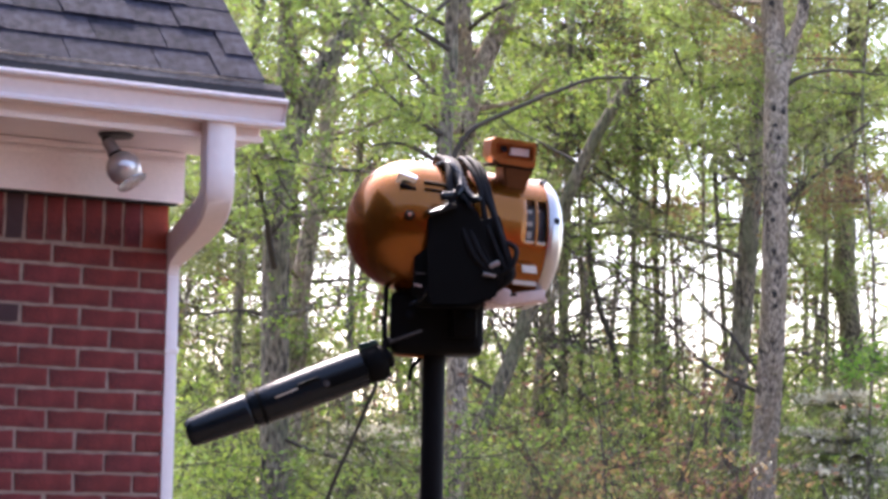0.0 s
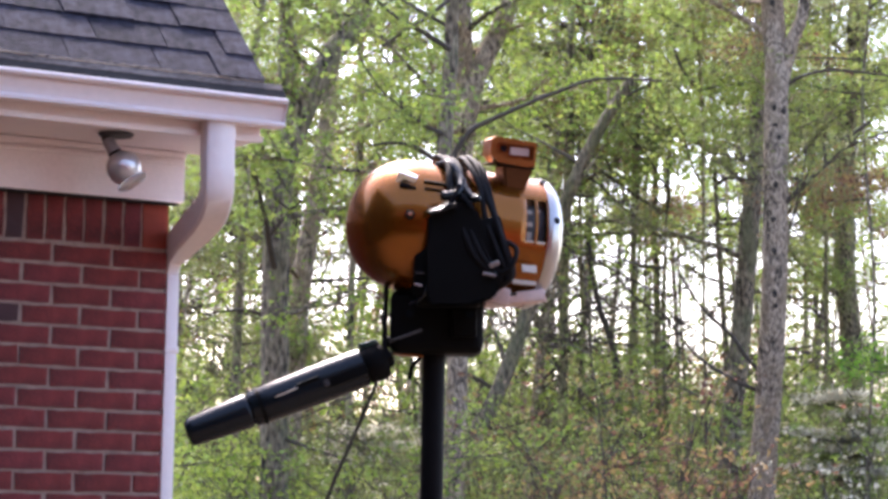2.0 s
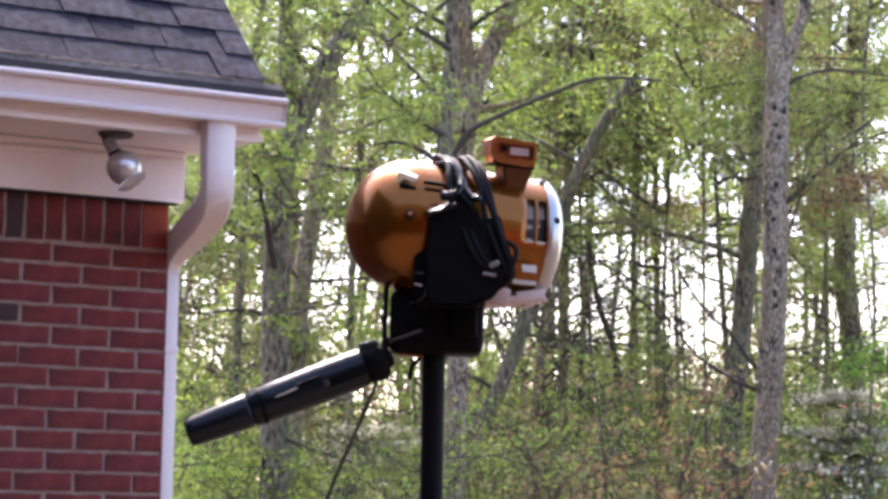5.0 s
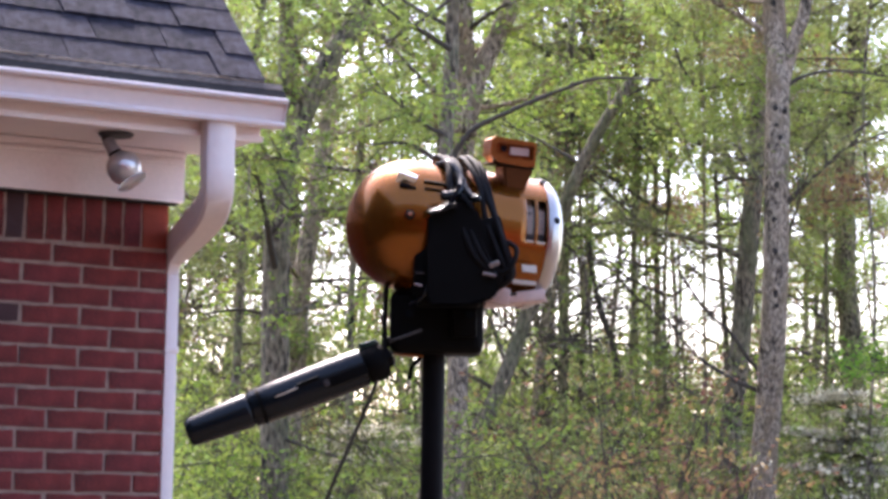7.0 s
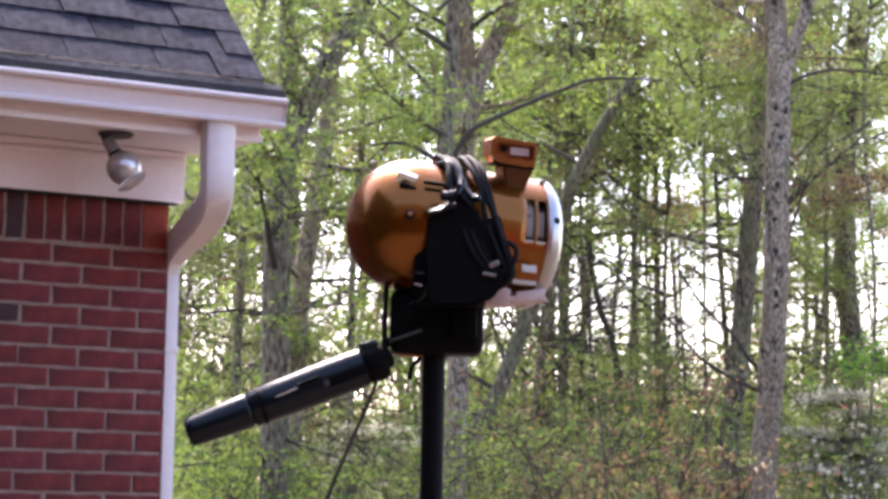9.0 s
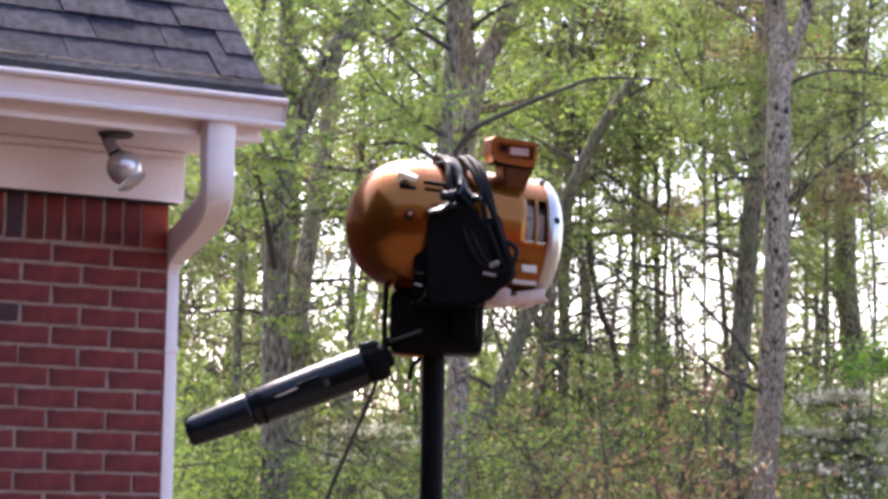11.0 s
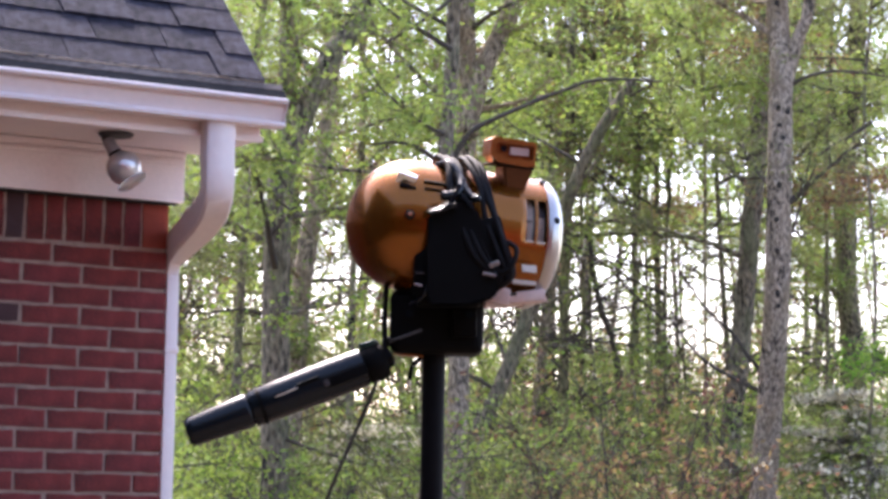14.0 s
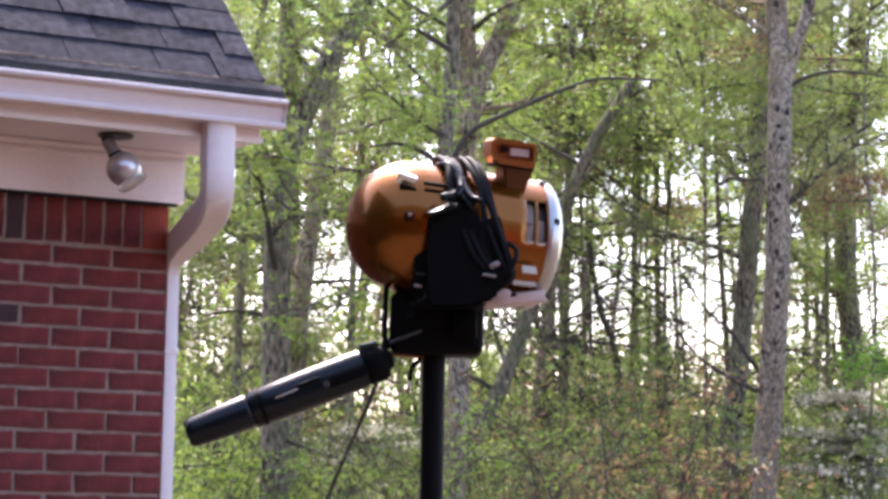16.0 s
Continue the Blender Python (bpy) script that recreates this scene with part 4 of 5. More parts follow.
def limb_data(start, way, length, r, rng, bend=0.3, twigs=9, fine=2):
    """A limb with its twigs: verts, faces and the lines on which leaves sit."""
    pts, p, d = [start.copy()], start.copy(), way.normalized()
    steps = 7
    for k in range(steps):
        d = (d + Vector((rng.uniform(-1, 1), rng.uniform(-1, 1), rng.uniform(-0.7, 0.9))) * bend * 0.5).normalized()
        p = p + d * (length / steps)
        pts.append(p.copy())
    v, f = tube_data(pts, [r * (1 - 0.85 * i / steps) + 0.002 for i in range(steps + 1)], 6)
    lines = [(pts[i], pts[i + 1]) for i in range(2, steps)]
    for _ in range(twigs):
        i = rng.randrange(2, steps + 1)
        q = pts[i]
        dd = ((pts[i] - pts[i - 1]).normalized() * 0.6 + Vector((rng.uniform(-1, 1), rng.uniform(-1, 1), rng.uniform(-0.5, 0.7)))).normalized()
        tl = length * rng.uniform(0.18, 0.45)
        m = q + dd * tl * 0.5 + Vector((0, 0, rng.uniform(-0.06, 0.06)))
        e = q + dd * tl + Vector((0, 0, rng.uniform(-0.15, 0.05)))
        vv, ff = tube_data([q, m, e], [r * 0.32 + 0.002, r * 0.2 + 0.002, 0.002], 4, offset=len(v))
        v += vv
        f += ff
        lines += [(q, m), (m, e), (m, e)]
        for c in (q.lerp(m, 0.6), m, m.lerp(e, 0.5))[:fine]:
            z = c + (dd * 0.7 + Vector((rng.uniform(-1, 1), rng.uniform(-1, 1), rng.uniform(-0.6, 0.9)))).normalized() * tl * rng.uniform(0.3, 0.6)
            vv, ff = tube_data([c, z], [r * 0.12 + 0.0022, 0.0018], 3, offset=len(v))
            v += vv
            f += ff
            lines.append((c, z))
    return v, f, lines


def lean_rows(amount, seed, shape=None):
    """Slow lean in the breeze, in degrees across the line of sight."""
    rng = random.Random(seed)
    ts = [0, 1.4, 2.8, 4.2, 5.6, 7.0, 8.4, 9.8, 11.2, 12.6, 14.0, 15.2, 16.0]
    base = shape or [-0.9, -0.85, -0.8, -0.7, -0.4, -0.15, 0.05, 0.1, 0.25, 0.8, 1.0, 0.9, 0.85]
    return [(t, amount * (b + rng.uniform(-0.12, 0.12)), amount * 0.3 * rng.uniform(-1, 1)) for t, b in zip(ts, base)]


def flutter_rows(amount, seed):
    rng = random.Random(seed)
    ph, per = rng.uniform(0, 6.28), rng.uniform(2.6, 4.6)
    t, out = 0.0, []
    while t < 16.0:
        out.append((t, amount * math.sin(ph + 6.283 * t / per) + amount * rng.uniform(-0.3, 0.3), amount * math.cos(ph * 1.7 + 6.283 * t / per / 1.3)))
        t += per / 4
    out.append((16.0, amount * math.sin(ph + 6.283 * 16 / per), 0.0))
    return out


def tree(path, away, r0, r1, bark, foliage, n_limbs, seed, label, forks=(), boughs=(), low=2.0, leaf=0.046, per=260, reach=(0.9, 2.2), lean=0.12,
         spread=0.2, top=None, knots=0, wander=0.25):
    """A tree: path of (side, up) across the line of sight, limbs with leaves, forks and boughs given the same way."""
    rng = random.Random(seed)
    (s0, u0), (s1, u1) = path[0], path[1]
    foot = s0 + (s0 - s1) / (u1 - u0) * u0 * 0.6 if u0 > 0.05 else s0
    base = at(foot, away, 0)
    pts = [(foot, -0.1)] + list(path)
    if top:
        (sa, ua), (sb, ub) = pts[-2], pts[-1]
        pts.append((sb + (sb - sa) / (ub - ua) * (top - ub) * 0.5, top))
    line = smooth_path([at(s, away + wander * math.sin(u * 0.9 + seed) * min(1, u / 4), u) - base for s, u in pts], 6)
    n = len(line)
    rad = [r0 + (r1 - r0) * (i / (n - 1)) for i in range(n)]
    rad[0], rad[1] = r0 * 1.5, r0 * 1.25
    ob = empty("tree", Matrix.Translation(base), label, "tree", "trees of the wood")
    v, f = tube_data(line, rad, 16, 0.10, rng)
    trunk = place("trunk", mesh("trunk", v, f, bark), ob)
    for k in range(knots):
        i = rng.randrange(n // 3, n - 2)
        q = line[i].lerp(line[i + 1], rng.random()) - ALONG * rad[i] * 0.93 + ACROSS * rad[i] * rng.uniform(-0.45, 0.45)
        kb = lathe([(-0.02, 0), (-0.02, 0.03), (0.012, 0.026), (0.016, 0.012), (0.008, 0)], 10, Matrix.Diagonal((1, 1, rng.uniform(0.8, 1.6), 1)))
        part("knot", kb, KNOT, trunk, "", Matrix.Translation(q) @ (-ALONG).to_track_quat("X", "Z").to_matrix().to_4x4())
    for fk, ra, rb in forks:
        fl = smooth_path([at(s, away, u) - base for s, u in fk], 5)
        vv, ff = tube_data(fl, [ra + (rb - ra) * i / (len(fl) - 1) for i in range(len(fl))], 12, 0.1, rng)
        place("fork", mesh("fork", vv, ff, bark), ob)
    hi = line[-1].z
    for bough in boughs:
        fl = smooth_path([at(s, away - 0.25 * k / len(bough), u) - base for k, (s, u) in enumerate(bough)], 5)
        q0 = fl[0].copy()
        rb = 0.027 if len(bough) > 5 else 0.022 if len(bough) > 3 else 0.014
        vv, ff = tube_data([p - q0 for p in fl], [rb * (1 - 0.75 * i / len(fl)) + 0.003 for i in range(len(fl))], 7, 0.12, rng)
        lim = place("bough", mesh("bough", vv, ff, TWIG), ob, "bare dark bough", Matrix.Translation(q0))
        SWAY.append((lim, Matrix.Translation(q0), flutter_rows(0.35, rng.random())))
    for k in range(n_limbs):
        z = low + (hi - low) * ((k + rng.random()) / n_limbs)
        i = min(range(n), key=lambda a: abs(line[a].z - z))
        start = line[i]
        ang = rng.uniform(0, 2 * math.pi)
        way = Vector((math.cos(ang), math.sin(ang), rng.uniform(-0.05, 0.75)))
        ln = rng.uniform(*reach)
        lv, lf, lines = limb_data(Vector((0, 0, 0)), way, ln, max(0.012, rad[i] * 0.3), rng)
        lim = place("limb", mesh("limb", lv, lf, bark if rng.random() < 0.5 else TWIG), ob, "", Matrix.Translation(start))
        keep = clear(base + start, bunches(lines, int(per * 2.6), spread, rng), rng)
        if len(keep):
            mt = foliage[0] if rng.random() < 0.7 else foliage[-1]
            lo = place("leaves", leaf_mesh("leaves", keep, leaf, mt, rng.randrange(10 ** 6)), lim)
            tagged(lo, kind="stuff")
        SWAY.append((lim, Matrix.Translation(start), flutter_rows(0.5, rng.random())))
    SWAY.append((ob, Matrix.Translation(base), lean_rows(lean, seed)))
    return ob


def bunches(lines, n, spread, rng):
    """Leaves sit in small bunches along the twigs."""
    g = np.random.default_rng(rng.randrange(10 ** 6))
    ends = np.array([[tuple(a), tuple(b)] for a, b in lines])
    m = max(1, n // 9)
    pick = ends[g.integers(0, len(ends), m)]
    t = g.random((m, 1))
    c = pick[:, 0] * (1 - t) + pick[:, 1] * t + g.normal(size=(m, 3)) * (spread, spread, spread * 0.5)
    fat = g.uniform(0.5, 1.5, (m, 1)).repeat(9, 0)
    return c.repeat(9, 0) + g.normal(size=(m * 9, 3)) * (0.075, 0.075, 0.04) * fat


def near_trees():
    grey, mix, rust = "grey-barked tree in fresh yellow-green spring leaf", [LEAF, LEAF_FRESH], [LEAF_RUST, LEAF]
    tree([(-1.522, 1.75), (-1.537, 2.694), (-1.541, 4.013), (-1.504, 4.815), (-1.298, 5.464), (-1.071, 5.956), (-0.815, 6.451)], 21, 0.14, 0.10, BARK, mix, 16, 1, grey,
         forks=[([(-1.50, 4.75), (-1.49, 5.4), (-1.53, 6.1), (-1.52, 6.9)], 0.10, 0.06)],
         boughs=[[(-1.56, 3.42), (-1.75, 3.47), (-1.918, 3.48), (-2.193, 3.434)], [(-1.50, 2.35), (-1.359, 2.274), (-1.082, 2.18), (-0.756, 2.087)]], lean=0.07, top=9, low=3.2, per=420)
    tree([(-1.62, 1.9), (-1.553, 2.841), (-1.494, 4.047), (-1.369, 5.084), (-1.281, 5.946), (-1.259, 6.751)], 24, 0.12, 0.085, BARK_PALE, mix, 10, 2, grey, lean=0.05, top=9, low=3.5, per=380)
    tree([(-0.10, 1.77), (-0.06, 3.1), (-0.011, 4.688), (0.032, 5.52), (0.037, 6.012)], 19, 0.075, 0.055, BARK, mix, 11, 3, grey,
         boughs=[[(0.0, 4.5), (0.039, 4.592), (0.203, 4.863), (0.537, 5.04), (1.015, 5.244), (1.304, 5.323), (1.81, 5.309)],
                 [(0.035, 6.05), (-0.06, 5.94), (-0.28, 5.76), (-0.55, 5.57)], [(0.03, 5.58), (-0.27, 5.75), (-0.44, 5.83), (-0.64, 5.99)], [(-0.02, 4.58), (-0.21, 4.70), (-0.33, 4.74), (-0.45, 4.745), (-0.64, 4.71)]],
         lean=0.06, top=8.5, low=3.6, per=330)
    tree([(0.133, 1.786), (0.159, 2.775), (0.168, 4.437), (0.185, 5.617), (0.163, 6.241), (0.144, 6.697)], 22, 0.11, 0.095, BARK_PALE, mix, 12, 4, grey,
         forks=[([(0.195, 5.35), (0.25, 5.72), (0.335, 6.017), (0.497, 6.361), (0.632, 6.706), (0.75, 7.4)], 0.11, 0.085)], lean=0.16, top=9, low=4.2, per=380)
    tree([(0.342, 2.328), (0.654, 3.046), (0.967, 3.9), (1.249, 4.759), (1.47, 5.424), (1.79, 6.095), (2.128, 6.636)], 26, 0.10, 0.065, BARK, mix, 10, 5,
         "leaning grey-barked tree with fresh leaves", lean=0.08, low=3, per=300)
    tree([(3.449, 2.411), (3.545, 3.49), (3.609, 4.579), (3.654, 5.264), (3.74, 6.162), (3.805, 7.205), (3.838, 7.906)], 27, 0.135, 0.09, BARK, [LEAF_OLIVE, LEAF], 12, 6, grey, lean=0.08, top=10, low=4.5, per=340)
    tree([(3.271, 1.849), (3.326, 2.884), (3.353, 3.865), (3.368, 4.915), (3.401, 5.798), (3.423, 6.391), (3.398, 6.987)], 23, 0.14, 0.115, BARK_PALE, [LEAF_OLIVE, LEAF_RUST], 9, 7,
         "straight pale-barked tree with dark knots and rusty buds", forks=[([(3.40, 5.75), (3.447, 5.976), (3.563, 6.513), (3.68, 6.813), (3.75, 7.3)], 0.08, 0.06)],
         boughs=[[(3.30, 3.1), (3.12, 3.25), (2.933, 3.51), (2.643, 3.765), (2.38, 4.137)], [(3.3, 2.9), (2.906, 3.077), (2.559, 3.301), (2.239, 3.7)], [(3.42, 6.0), (3.622, 6.158), (3.972, 6.235), (4.545, 6.175)],
                 [(3.42, 4.3), (3.6, 4.8), (3.7, 5.4)], [(3.33, 2.75), (3.22, 2.9), (3.17, 3.2)]],
         lean=0.22, top=9.5, low=4.4, per=300, knots=16)
    tree([(5.477, 2.821), (5.404, 3.869), (5.346, 5.153), (5.409, 6.683), (5.502, 7.843), (5.526, 8.621)], 30, 0.16, 0.12, BARK_MOSS, [LEAF_OLIVE, LEAF_FRESH], 14, 8, "mossy brown-barked tree in thin leaf", lean=0.06, top=11, low=3.4, per=520)
    tree([(2.342, 2.018), (2.346, 3.061), (2.286, 3.81), (2.092, 4.41), (1.971, 5.089), (1.927, 5.621)], 30, 0.06, 0.03, TWIG, [LEAF_OLIVE, LEAF], 7, 9, "thin curving sapling in sparse leaf", lean=0.1, low=2.5, per=160, reach=(0.6, 1.5))
    tree([(3.081, 3.0), (3.056, 4.929), (3.026, 5.577)], 32, 0.06, 0.04, BARK_MOSS, rust, 7, 10, "thin mossy sapling with rusty leaves", lean=0.1, low=3, top=8, per=130, reach=(0.6, 1.5))
    tree([(1.51, 3.096), (1.515, 4.361), (1.53, 5.354)], 28, 0.075, 0.05, BARK_MOSS, mix, 8, 11, "thin mossy-barked tree in light leaf", lean=0.08, low=3, top=8, per=200)
    tree([(2.643, 3.731), (2.629, 5.292), (2.643, 7.191)], 31, 0.05, 0.035, BARK_MOSS, rust, 8, 15, "thin straight sapling with rusty leaves", lean=0.1, low=3, top=8.5, per=150, reach=(0.6, 1.5))
    tree([(-1.0, 2.2), (-1.02, 4.2), (-0.95, 6.0), (-0.98, 7.4)], 25, 0.045, 0.03, BARK, mix, 14, 16, "slender tree in fresh yellow-green leaf", lean=0.1, low=5.2, top=9.5, per=430)
    tree([(4.75, 2.4), (4.8, 4.2), (4.72, 6.2), (4.78, 7.8)], 28, 0.025, 0.018, BARK_MOSS, [LEAF, LEAF_OLIVE], 15, 17, "slender tree in light green leaf", lean=0.1, low=5.0, top=10, per=430)
    tree([(1.75, 2.4), (1.80, 4.2), (1.72, 6.2), (1.76, 7.6)], 29, 0.03, 0.02, BARK_MOSS, [LEAF, LEAF_RUST], 14, 18, "slender tree in green and rusty leaf", lean=0.1, low=6.1, top=9.6, per=430)
    tree([(2.45, 2.4), (2.42, 4.2), (2.50, 6.2), (2.46, 7.6)], 29, 0.03, 0.02, BARK_MOSS, [LEAF_OLIVE, LEAF_RUST], 15, 19, "slender tree in olive and rusty leaf", lean=0.1, low=5.6, top=9.6, per=430)
    # trees that only show by their branches at the edges
    tree([(2.95, 2.0), (2.9, 4.0), (2.85, 5.9), (2.8, 7.2)], 25, 0.022, 0.014, BARK_MOSS, [LEAF, LEAF_RUST], 13, 12, "slender tree with rusty new leaves", boughs=[[(2.85, 6.4), (2.65, 6.6), (2.5, 7.0), (2.4, 7.5)]], lean=0.12, low=5.0, top=9, per=330)
    tree([(-2.1, 1.9), (-2.05, 4.0), (-2.0, 6.0), (-1.9, 7.2)], 23, 0.05, 0.03, BARK, [LEAF_OLIVE, LEAF], 16, 13, "slender tree in bright yellow-green leaf", lean=0.1, low=2.6, top=9, per=560)
    tree([(4.5, 2.0), (4.55, 4.0), (4.5, 6.0), (4.6, 7.2)], 24, 0.02, 0.014, BARK, [LEAF, LEAF_RUST], 13, 14, "slender tree in mixed green and rusty leaf",
         boughs=[[(4.55, 5.9), (4.34, 5.75), (4.134, 5.636), (3.95, 5.50)]], lean=0.1, low=4.0, top=9, per=520)


def far_trees():
    rng = random.Random(77)
    for k in range(86):
        away = 27 + 33 * ((k + rng.random()) / 84) if k < 84 else rng.uniform(28, 48)
        side = away * (rng.uniform(-0.235, 0.235) if k < 84 else rng.uniform(0.03, 0.11))
        high = (2.0 + 0.245 * away) * rng.uniform(0.75, 1.15)
        r = rng.uniform(0.03, 0.085) if k < 84 else rng.uniform(0.018, 0.035)
        base = at(side, away, 0)
        kind = rng.random()
        mt = LEAF if kind < 0.40 else LEAF_FRESH if kind < 0.55 else LEAF_OLIVE if kind < 0.82 else LEAF_RUST
        bark = rng.choice((BARK, BARK_PALE, BARK_PALE, BARK_MOSS))
        words = {LEAF: "yellow-green", LEAF_FRESH: "bright green", LEAF_OLIVE: "olive green", LEAF_RUST: "rusty new"}[mt]
        ob = empty("tree", Matrix.Translation(base), "thin woodland tree with sparse " + words + " leaves", "tree", "trees of the wood")
        dx, dy = rng.uniform(-0.08, 0.08), rng.uniform(-0.05, 0.05)
        line = smooth_path([Vector((dx * z + 0.25 * math.sin(z * 0.4 + k), dy * z, z)) for z in (-0.1, high * 0.25, high * 0.5, high * 0.75, high)], 5)
        v, f = tube_data(line, [r * (1 - 0.75 * i / len(line)) for i in range(len(line))], 8, 0.08, rng)
        place("trunk", mesh("trunk", v, f, bark), ob)
        lines = []
        low = 2.2 if k < 84 else 1.7 + away * 0.125
        for j in range(17):
            z = low + (high - low - 0.3) * (j + rng.random()) / 17
            i = min(range(len(line)), key=lambda a: abs(line[a].z - z))
            a = rng.uniform(0, 6.283)
            lv, lf, ll = limb_data(line[i], Vector((math.cos(a), math.sin(a), rng.uniform(0.0, 0.8))), rng.uniform(0.9, 2.6), r * 0.35, rng, twigs=9)
            place("limb", mesh("limb", lv, lf, TWIG), ob)
            lines.append(ll)
        pts = []
        for ll in lines:
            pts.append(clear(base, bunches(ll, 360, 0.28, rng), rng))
        pts = np.concatenate(pts)
        if len(pts):
            tagged(place("crown", leaf_mesh("crown", pts, 0.050 + away * 0.0006, mt, k), ob), kind="stuff")
        SWAY.append((ob, Matrix.Translation(base), lean_rows(rng.uniform(0.03, 0.12), k)))


def shrubs():
    rng = random.Random(31)
    spots = []
    for k in range(54):
        away = 19 + 27 * (k + rng.random()) / 54
        spots.append((away * rng.uniform(-0.225, 0.225), away, rng.uniform(2.3, 3.3) + (away - 22) * 0.05, rng.choice((LEAF, LEAF, LEAF_OLIVE, LEAF_FRESH, LEAF_FRESH)), 1100))
    spots += [(1.85, 20.6, 2.95, LEAF_RUST, 600), (2.25, 21, 2.6, LEAF_RUST, 400), (1.6, 22, 2.9, LEAF_RUST, 300), (0.9, 25, 2.4, LEAF_RUST, 350)]
    spots += [(3.55, 21.5, 2.65, BLOSSOM, 200), (4.05, 22.5, 2.75, BLOSSOM, 260), (4.4, 22, 2.8, BLOSSOM, 260), (-1.2, 27, 2.6, BLOSSOM, 300), (-0.6, 26, 2.4, BLOSSOM, 260)]
    spots += [(0.35, 19.5, 2.6, LEAF, 700), (-0.7, 19.5, 2.7, LEAF_FRESH, 800), (-1.3, 19, 2.5, LEAF, 700), (-2.0, 19.5, 2.9, LEAF, 800), (0.9, 20, 2.7, LEAF_OLIVE, 700), (1.62, 18.6, 3.0, LEAF_RUST, 620), (2.0, 18.8, 2.6, LEAF_RUST, 520), (3.78, 19, 3.0, LEAF_FRESH, 500), (5.0, 25, 3.5, LEAF_FRESH, 900), (-2.6, 22, 3.2, LEAF_FRESH, 800), (-2.2, 24, 3.4, LEAF, 900)]
    names = {LEAF: "yellow-green", LEAF_OLIVE: "olive", LEAF_FRESH: "bright green", LEAF_FAR: "dull green", LEAF_RUST: "rusty red", BLOSSOM: "white-flowering"}
    for k, (side, away, high, mt, n) in enumerate(spots):
        # keep the feet of the two big trunks clear
        if abs(side / away - 0.144) < 0.055 and away < 24.5 or abs(side / away + 0.074) < 0.035 and away < 22:
            side, away = side * 1.2, away * 1.2
        base = at(side, away, 0)
        ob = empty("shrub", Matrix.Translation(base), names[mt] + " woodland shrub in open spring growth", "shrub", "shrubs of the wood")
        lines = []
        for j in range(7):
            a = rng.uniform(0, 6.283)
            lv, lf, ll = limb_data(Vector((0.1 * math.cos(a), 0.1 * math.sin(a), -0.05)), Vector((math.cos(a) * 0.45, math.sin(a) * 0.45, 1.0)), high * rng.uniform(0.7, 1.05), 0.012, rng, 0.3, 6)
            place("stem", mesh("stem", lv, lf, TWIG), ob)
            lines += ll
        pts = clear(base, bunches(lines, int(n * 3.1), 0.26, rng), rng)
        tagged(place("foliage", leaf_mesh("foliage", pts, 0.047 if mt is not BLOSSOM else 0.05, mt, 500 + k), ob), kind="stuff")
        if mt is BLOSSOM:
            pts = bunches(lines, n, 0.28, rng)
            tagged(place("foliage", leaf_mesh("foliage", pts, 0.075, LEAF_OLIVE, 700 + k), ob, "green leaves between the flowers"), kind="stuff")
        SWAY.append((ob, Matrix.Translation(base), lean_rows(rng.uniform(0.08, 0.25), 900 + k)))


def dogwood(side, away, tiers, seed, label):
    """A small tree whose white flowers lie in flat tiers: (up, reach to either side)."""
    rng = random.Random(seed)
    base = at(side, away, 0)
    ob = empty("flowering_tree", Matrix.Translation(base), label, "tree", "flowering trees")
    hi = max(u for u, _, _ in tiers)
    stem = smooth_path([Vector((0, 0, -0.05)), Vector((0.05, 0.02, hi * 0.4)), Vector((-0.04, 0.05, hi * 0.75)), Vector((0.02, 0, hi))], 5)
    v, f = tube_data(stem, [0.04 * (1 - 0.7 * i / len(stem)) for i in range(len(stem))], 8, 0.1, rng)
    place("trunk", mesh("trunk", v, f, BARK), ob)
    for up, a, b in tiers:
        for k in range(5):
            way = ACROSS * rng.uniform(a, b) + ALONG * rng.uniform(-0.5, 0.5)
            lv, lf, lines = limb_data(Vector((0, 0, up - 0.12)), way + Vector((0, 0, 0.10)), max(0.4, way.length), 0.012, rng, 0.12, 8)
            lim = place("bough", mesh("bough", lv, lf, TWIG), ob)
            pts = bunches(lines, 230, 0.05, rng) * np.array((1, 1, 0.35)) + np.array((0, 0, up * 0.65))
            tagged(place("blossom", leaf_mesh("blossom", pts, 0.045, BLOSSOM, rng.randrange(10 ** 6), 0.0), lim, "creamy white flowers"), kind="stuff")
            pts = bunches(lines, 120, 0.10, rng)
            tagged(place("leaves", leaf_mesh("leaves", pts, 0.045, LEAF_OLIVE, rng.randrange(10 ** 6)), lim), kind="stuff")
    SWAY.append((ob, Matrix.Translation(base), lean_rows(0.12, seed)))


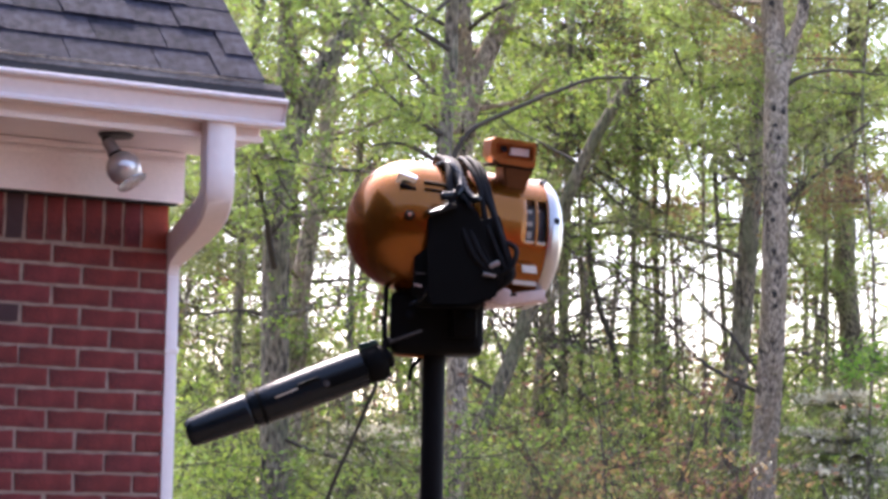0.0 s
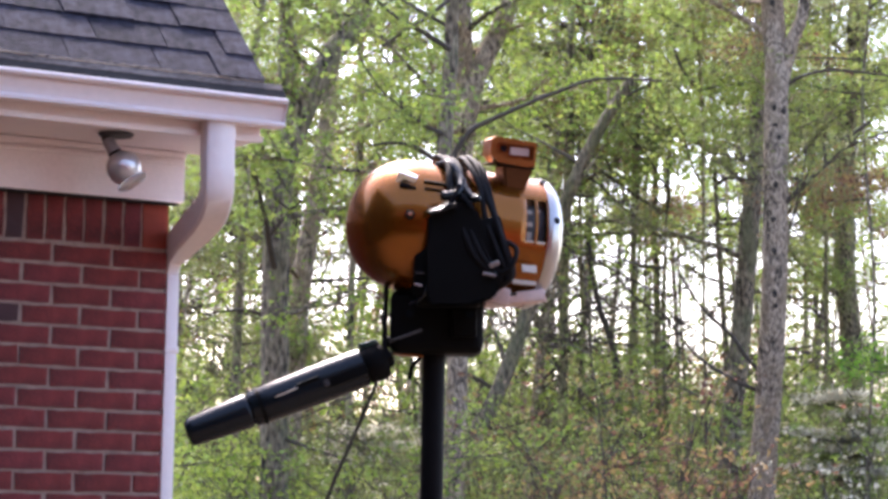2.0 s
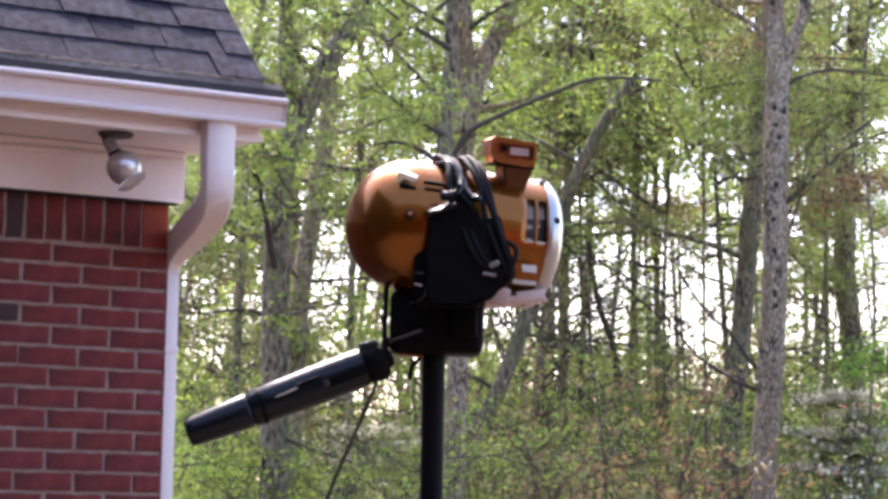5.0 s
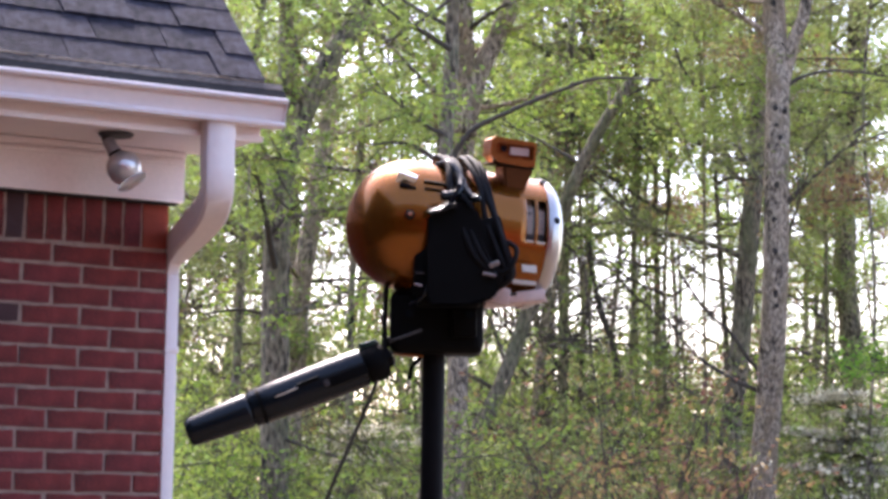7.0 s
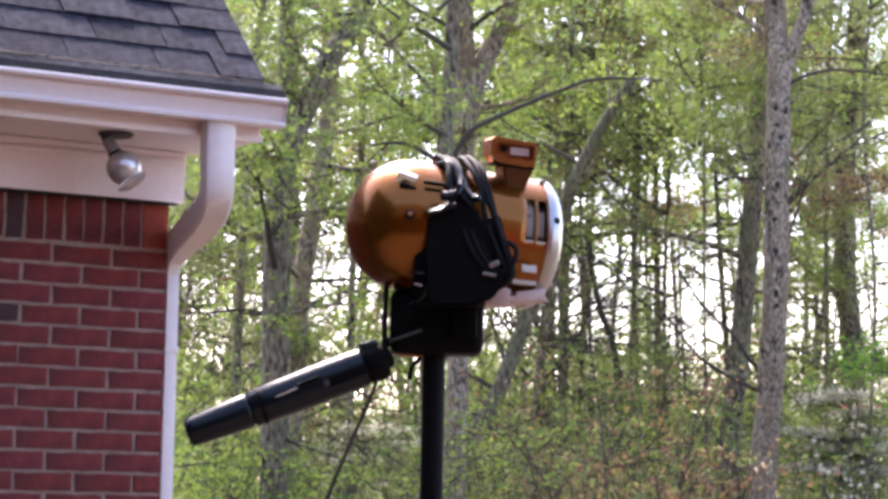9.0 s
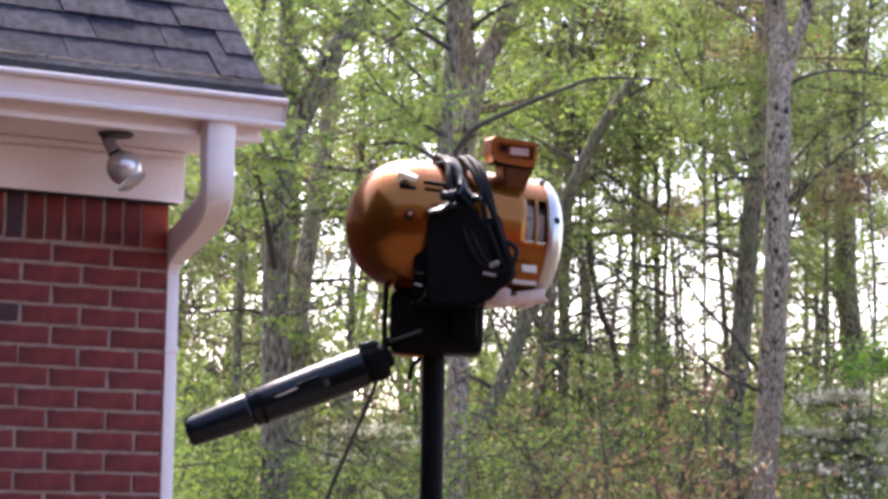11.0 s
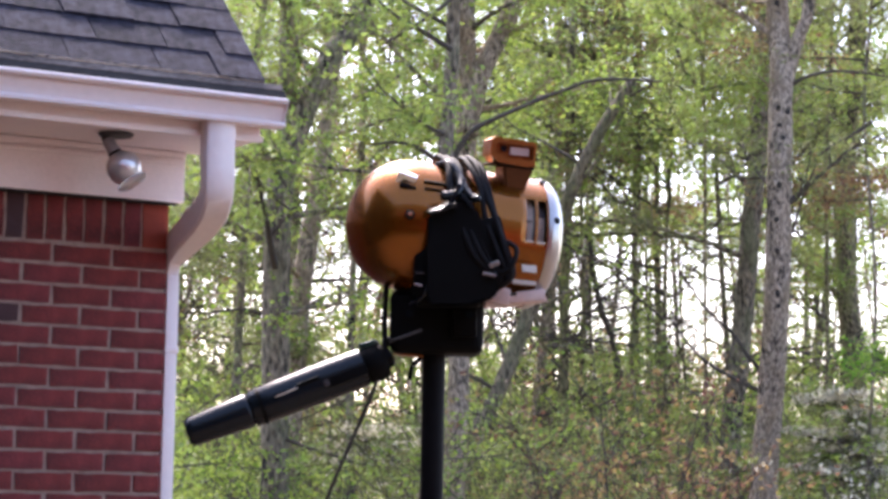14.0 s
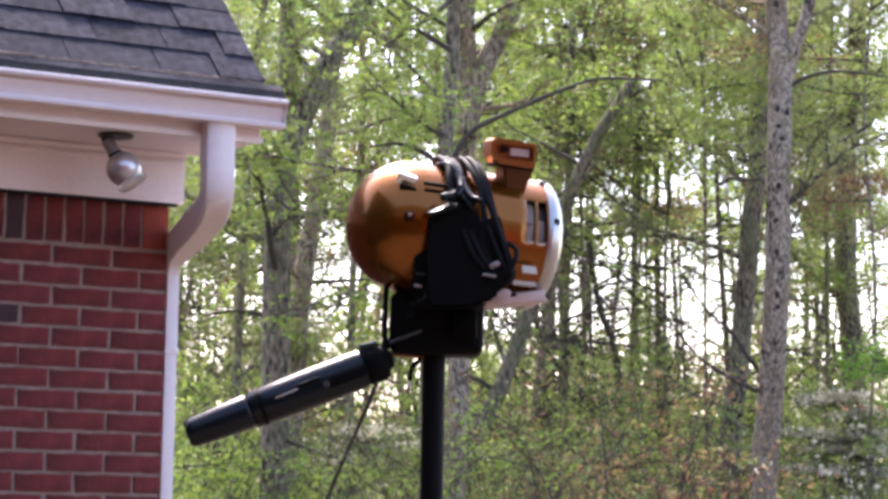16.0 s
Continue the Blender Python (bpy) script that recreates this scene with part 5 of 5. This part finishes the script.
def understorey():
    dogwood(4.5, 25.2, [(3.0, -0.8, 0.1), (2.86, -0.2, 0.9), (2.62, -0.9, 0.5), (2.45, -0.3, 0.8), (2.2, -0.7, 0.8)], 41, "small flowering tree with white blossom in flat tiers")
    dogwood(-0.85, 24.5, [(2.35, -0.5, 0.6), (2.2, -0.6, 0.4), (2.5, -0.3, 0.4)], 42, "low flowering tree with scattered white blossom")
    # a bright young beech that reaches in from the side
    rng = random.Random(43)
    base = at(4.75, 22, 0)
    ob = empty("sapling", Matrix.Translation(base), "young tree with vivid bright green leaves", "tree", "trees of the wood")
    v, f = tube_data(smooth_path([Vector((0, 0, -0.05)), Vector((0.03, 0, 1.6)), Vector((-0.02, 0.03, 3.0)), Vector((0.03, 0, 4.2))], 5), [0.03 - 0.0014 * i for i in range(16)], 8)
    place("trunk", mesh("trunk", v, f, BARK), ob)
    for up, reach in ((3.12, -1.0), (3.22, -0.8), (3.3, -0.55), (3.2, 0.7), (3.6, 0.6), (2.75, -0.4)):
        lv, lf, lines = limb_data(Vector((0, 0, up - 0.1)), ACROSS * reach + ALONG * rng.uniform(-0.35, 0.35) + Vector((0, 0, 0.1)), abs(reach), 0.010, rng, 0.15, 9)
        lim = place("limb", mesh("limb", lv, lf, TWIG), ob)
        tagged(place("leaves", leaf_mesh("leaves", bunches(lines, 200, 0.05, rng), 0.05, LEAF_VIVID, rng.randrange(10 ** 6), 0.1), lim), kind="stuff")
    SWAY.append((ob, Matrix.Translation(base), lean_rows(0.2, 43)))


def far_wood():
    g = np.random.default_rng(4)
    n = 42000
    away = g.uniform(64, 120, n)
    side = away * g.uniform(-0.5, 0.5, n)
    top = 1.7 + away * (0.040 + 0.014 * np.sin(side * 0.22 + 1) + 0.008 * np.sin(side * 0.9))
    up = top * g.uniform(0, 1, n) ** 0.8
    p = np.array([EYE.x, EYE.y, 0]) + np.outer(side, ACROSS) + np.outer(away, ALONG)
    p[:, 2] = up
    ob = place("far_woods", leaf_mesh("far_woods", p, 0.42, LEAF_FAR, 6))
    tagged(ob, "dense dull-green woods in the distance", "woods", kind="stuff")


near_trees()
far_trees()
shrubs()
understorey()
far_wood()


# ---- motion ----
def motions():
    for ob, rest, rows in SWAY:
        out = []
        for t, a, b in rows:
            turn = Matrix.Rotation(radians(a), 4, ALONG) @ Matrix.Rotation(radians(b), 4, ACROSS)
            loc = Matrix.Translation(rest.translation)
            out.append((t, loc @ turn))
        walk(ob, out)
    walk(DRUM, [(t, DRUM_POD @ pose(0, 0, 0, a)) for t, a in ((0, 0), (2, 1), (4.2, 7), (5.2, 20), (6.3, 31), (8, 34), (9.2, 36), (11.3, 39), (13, 41), (16, 44))])


motions()
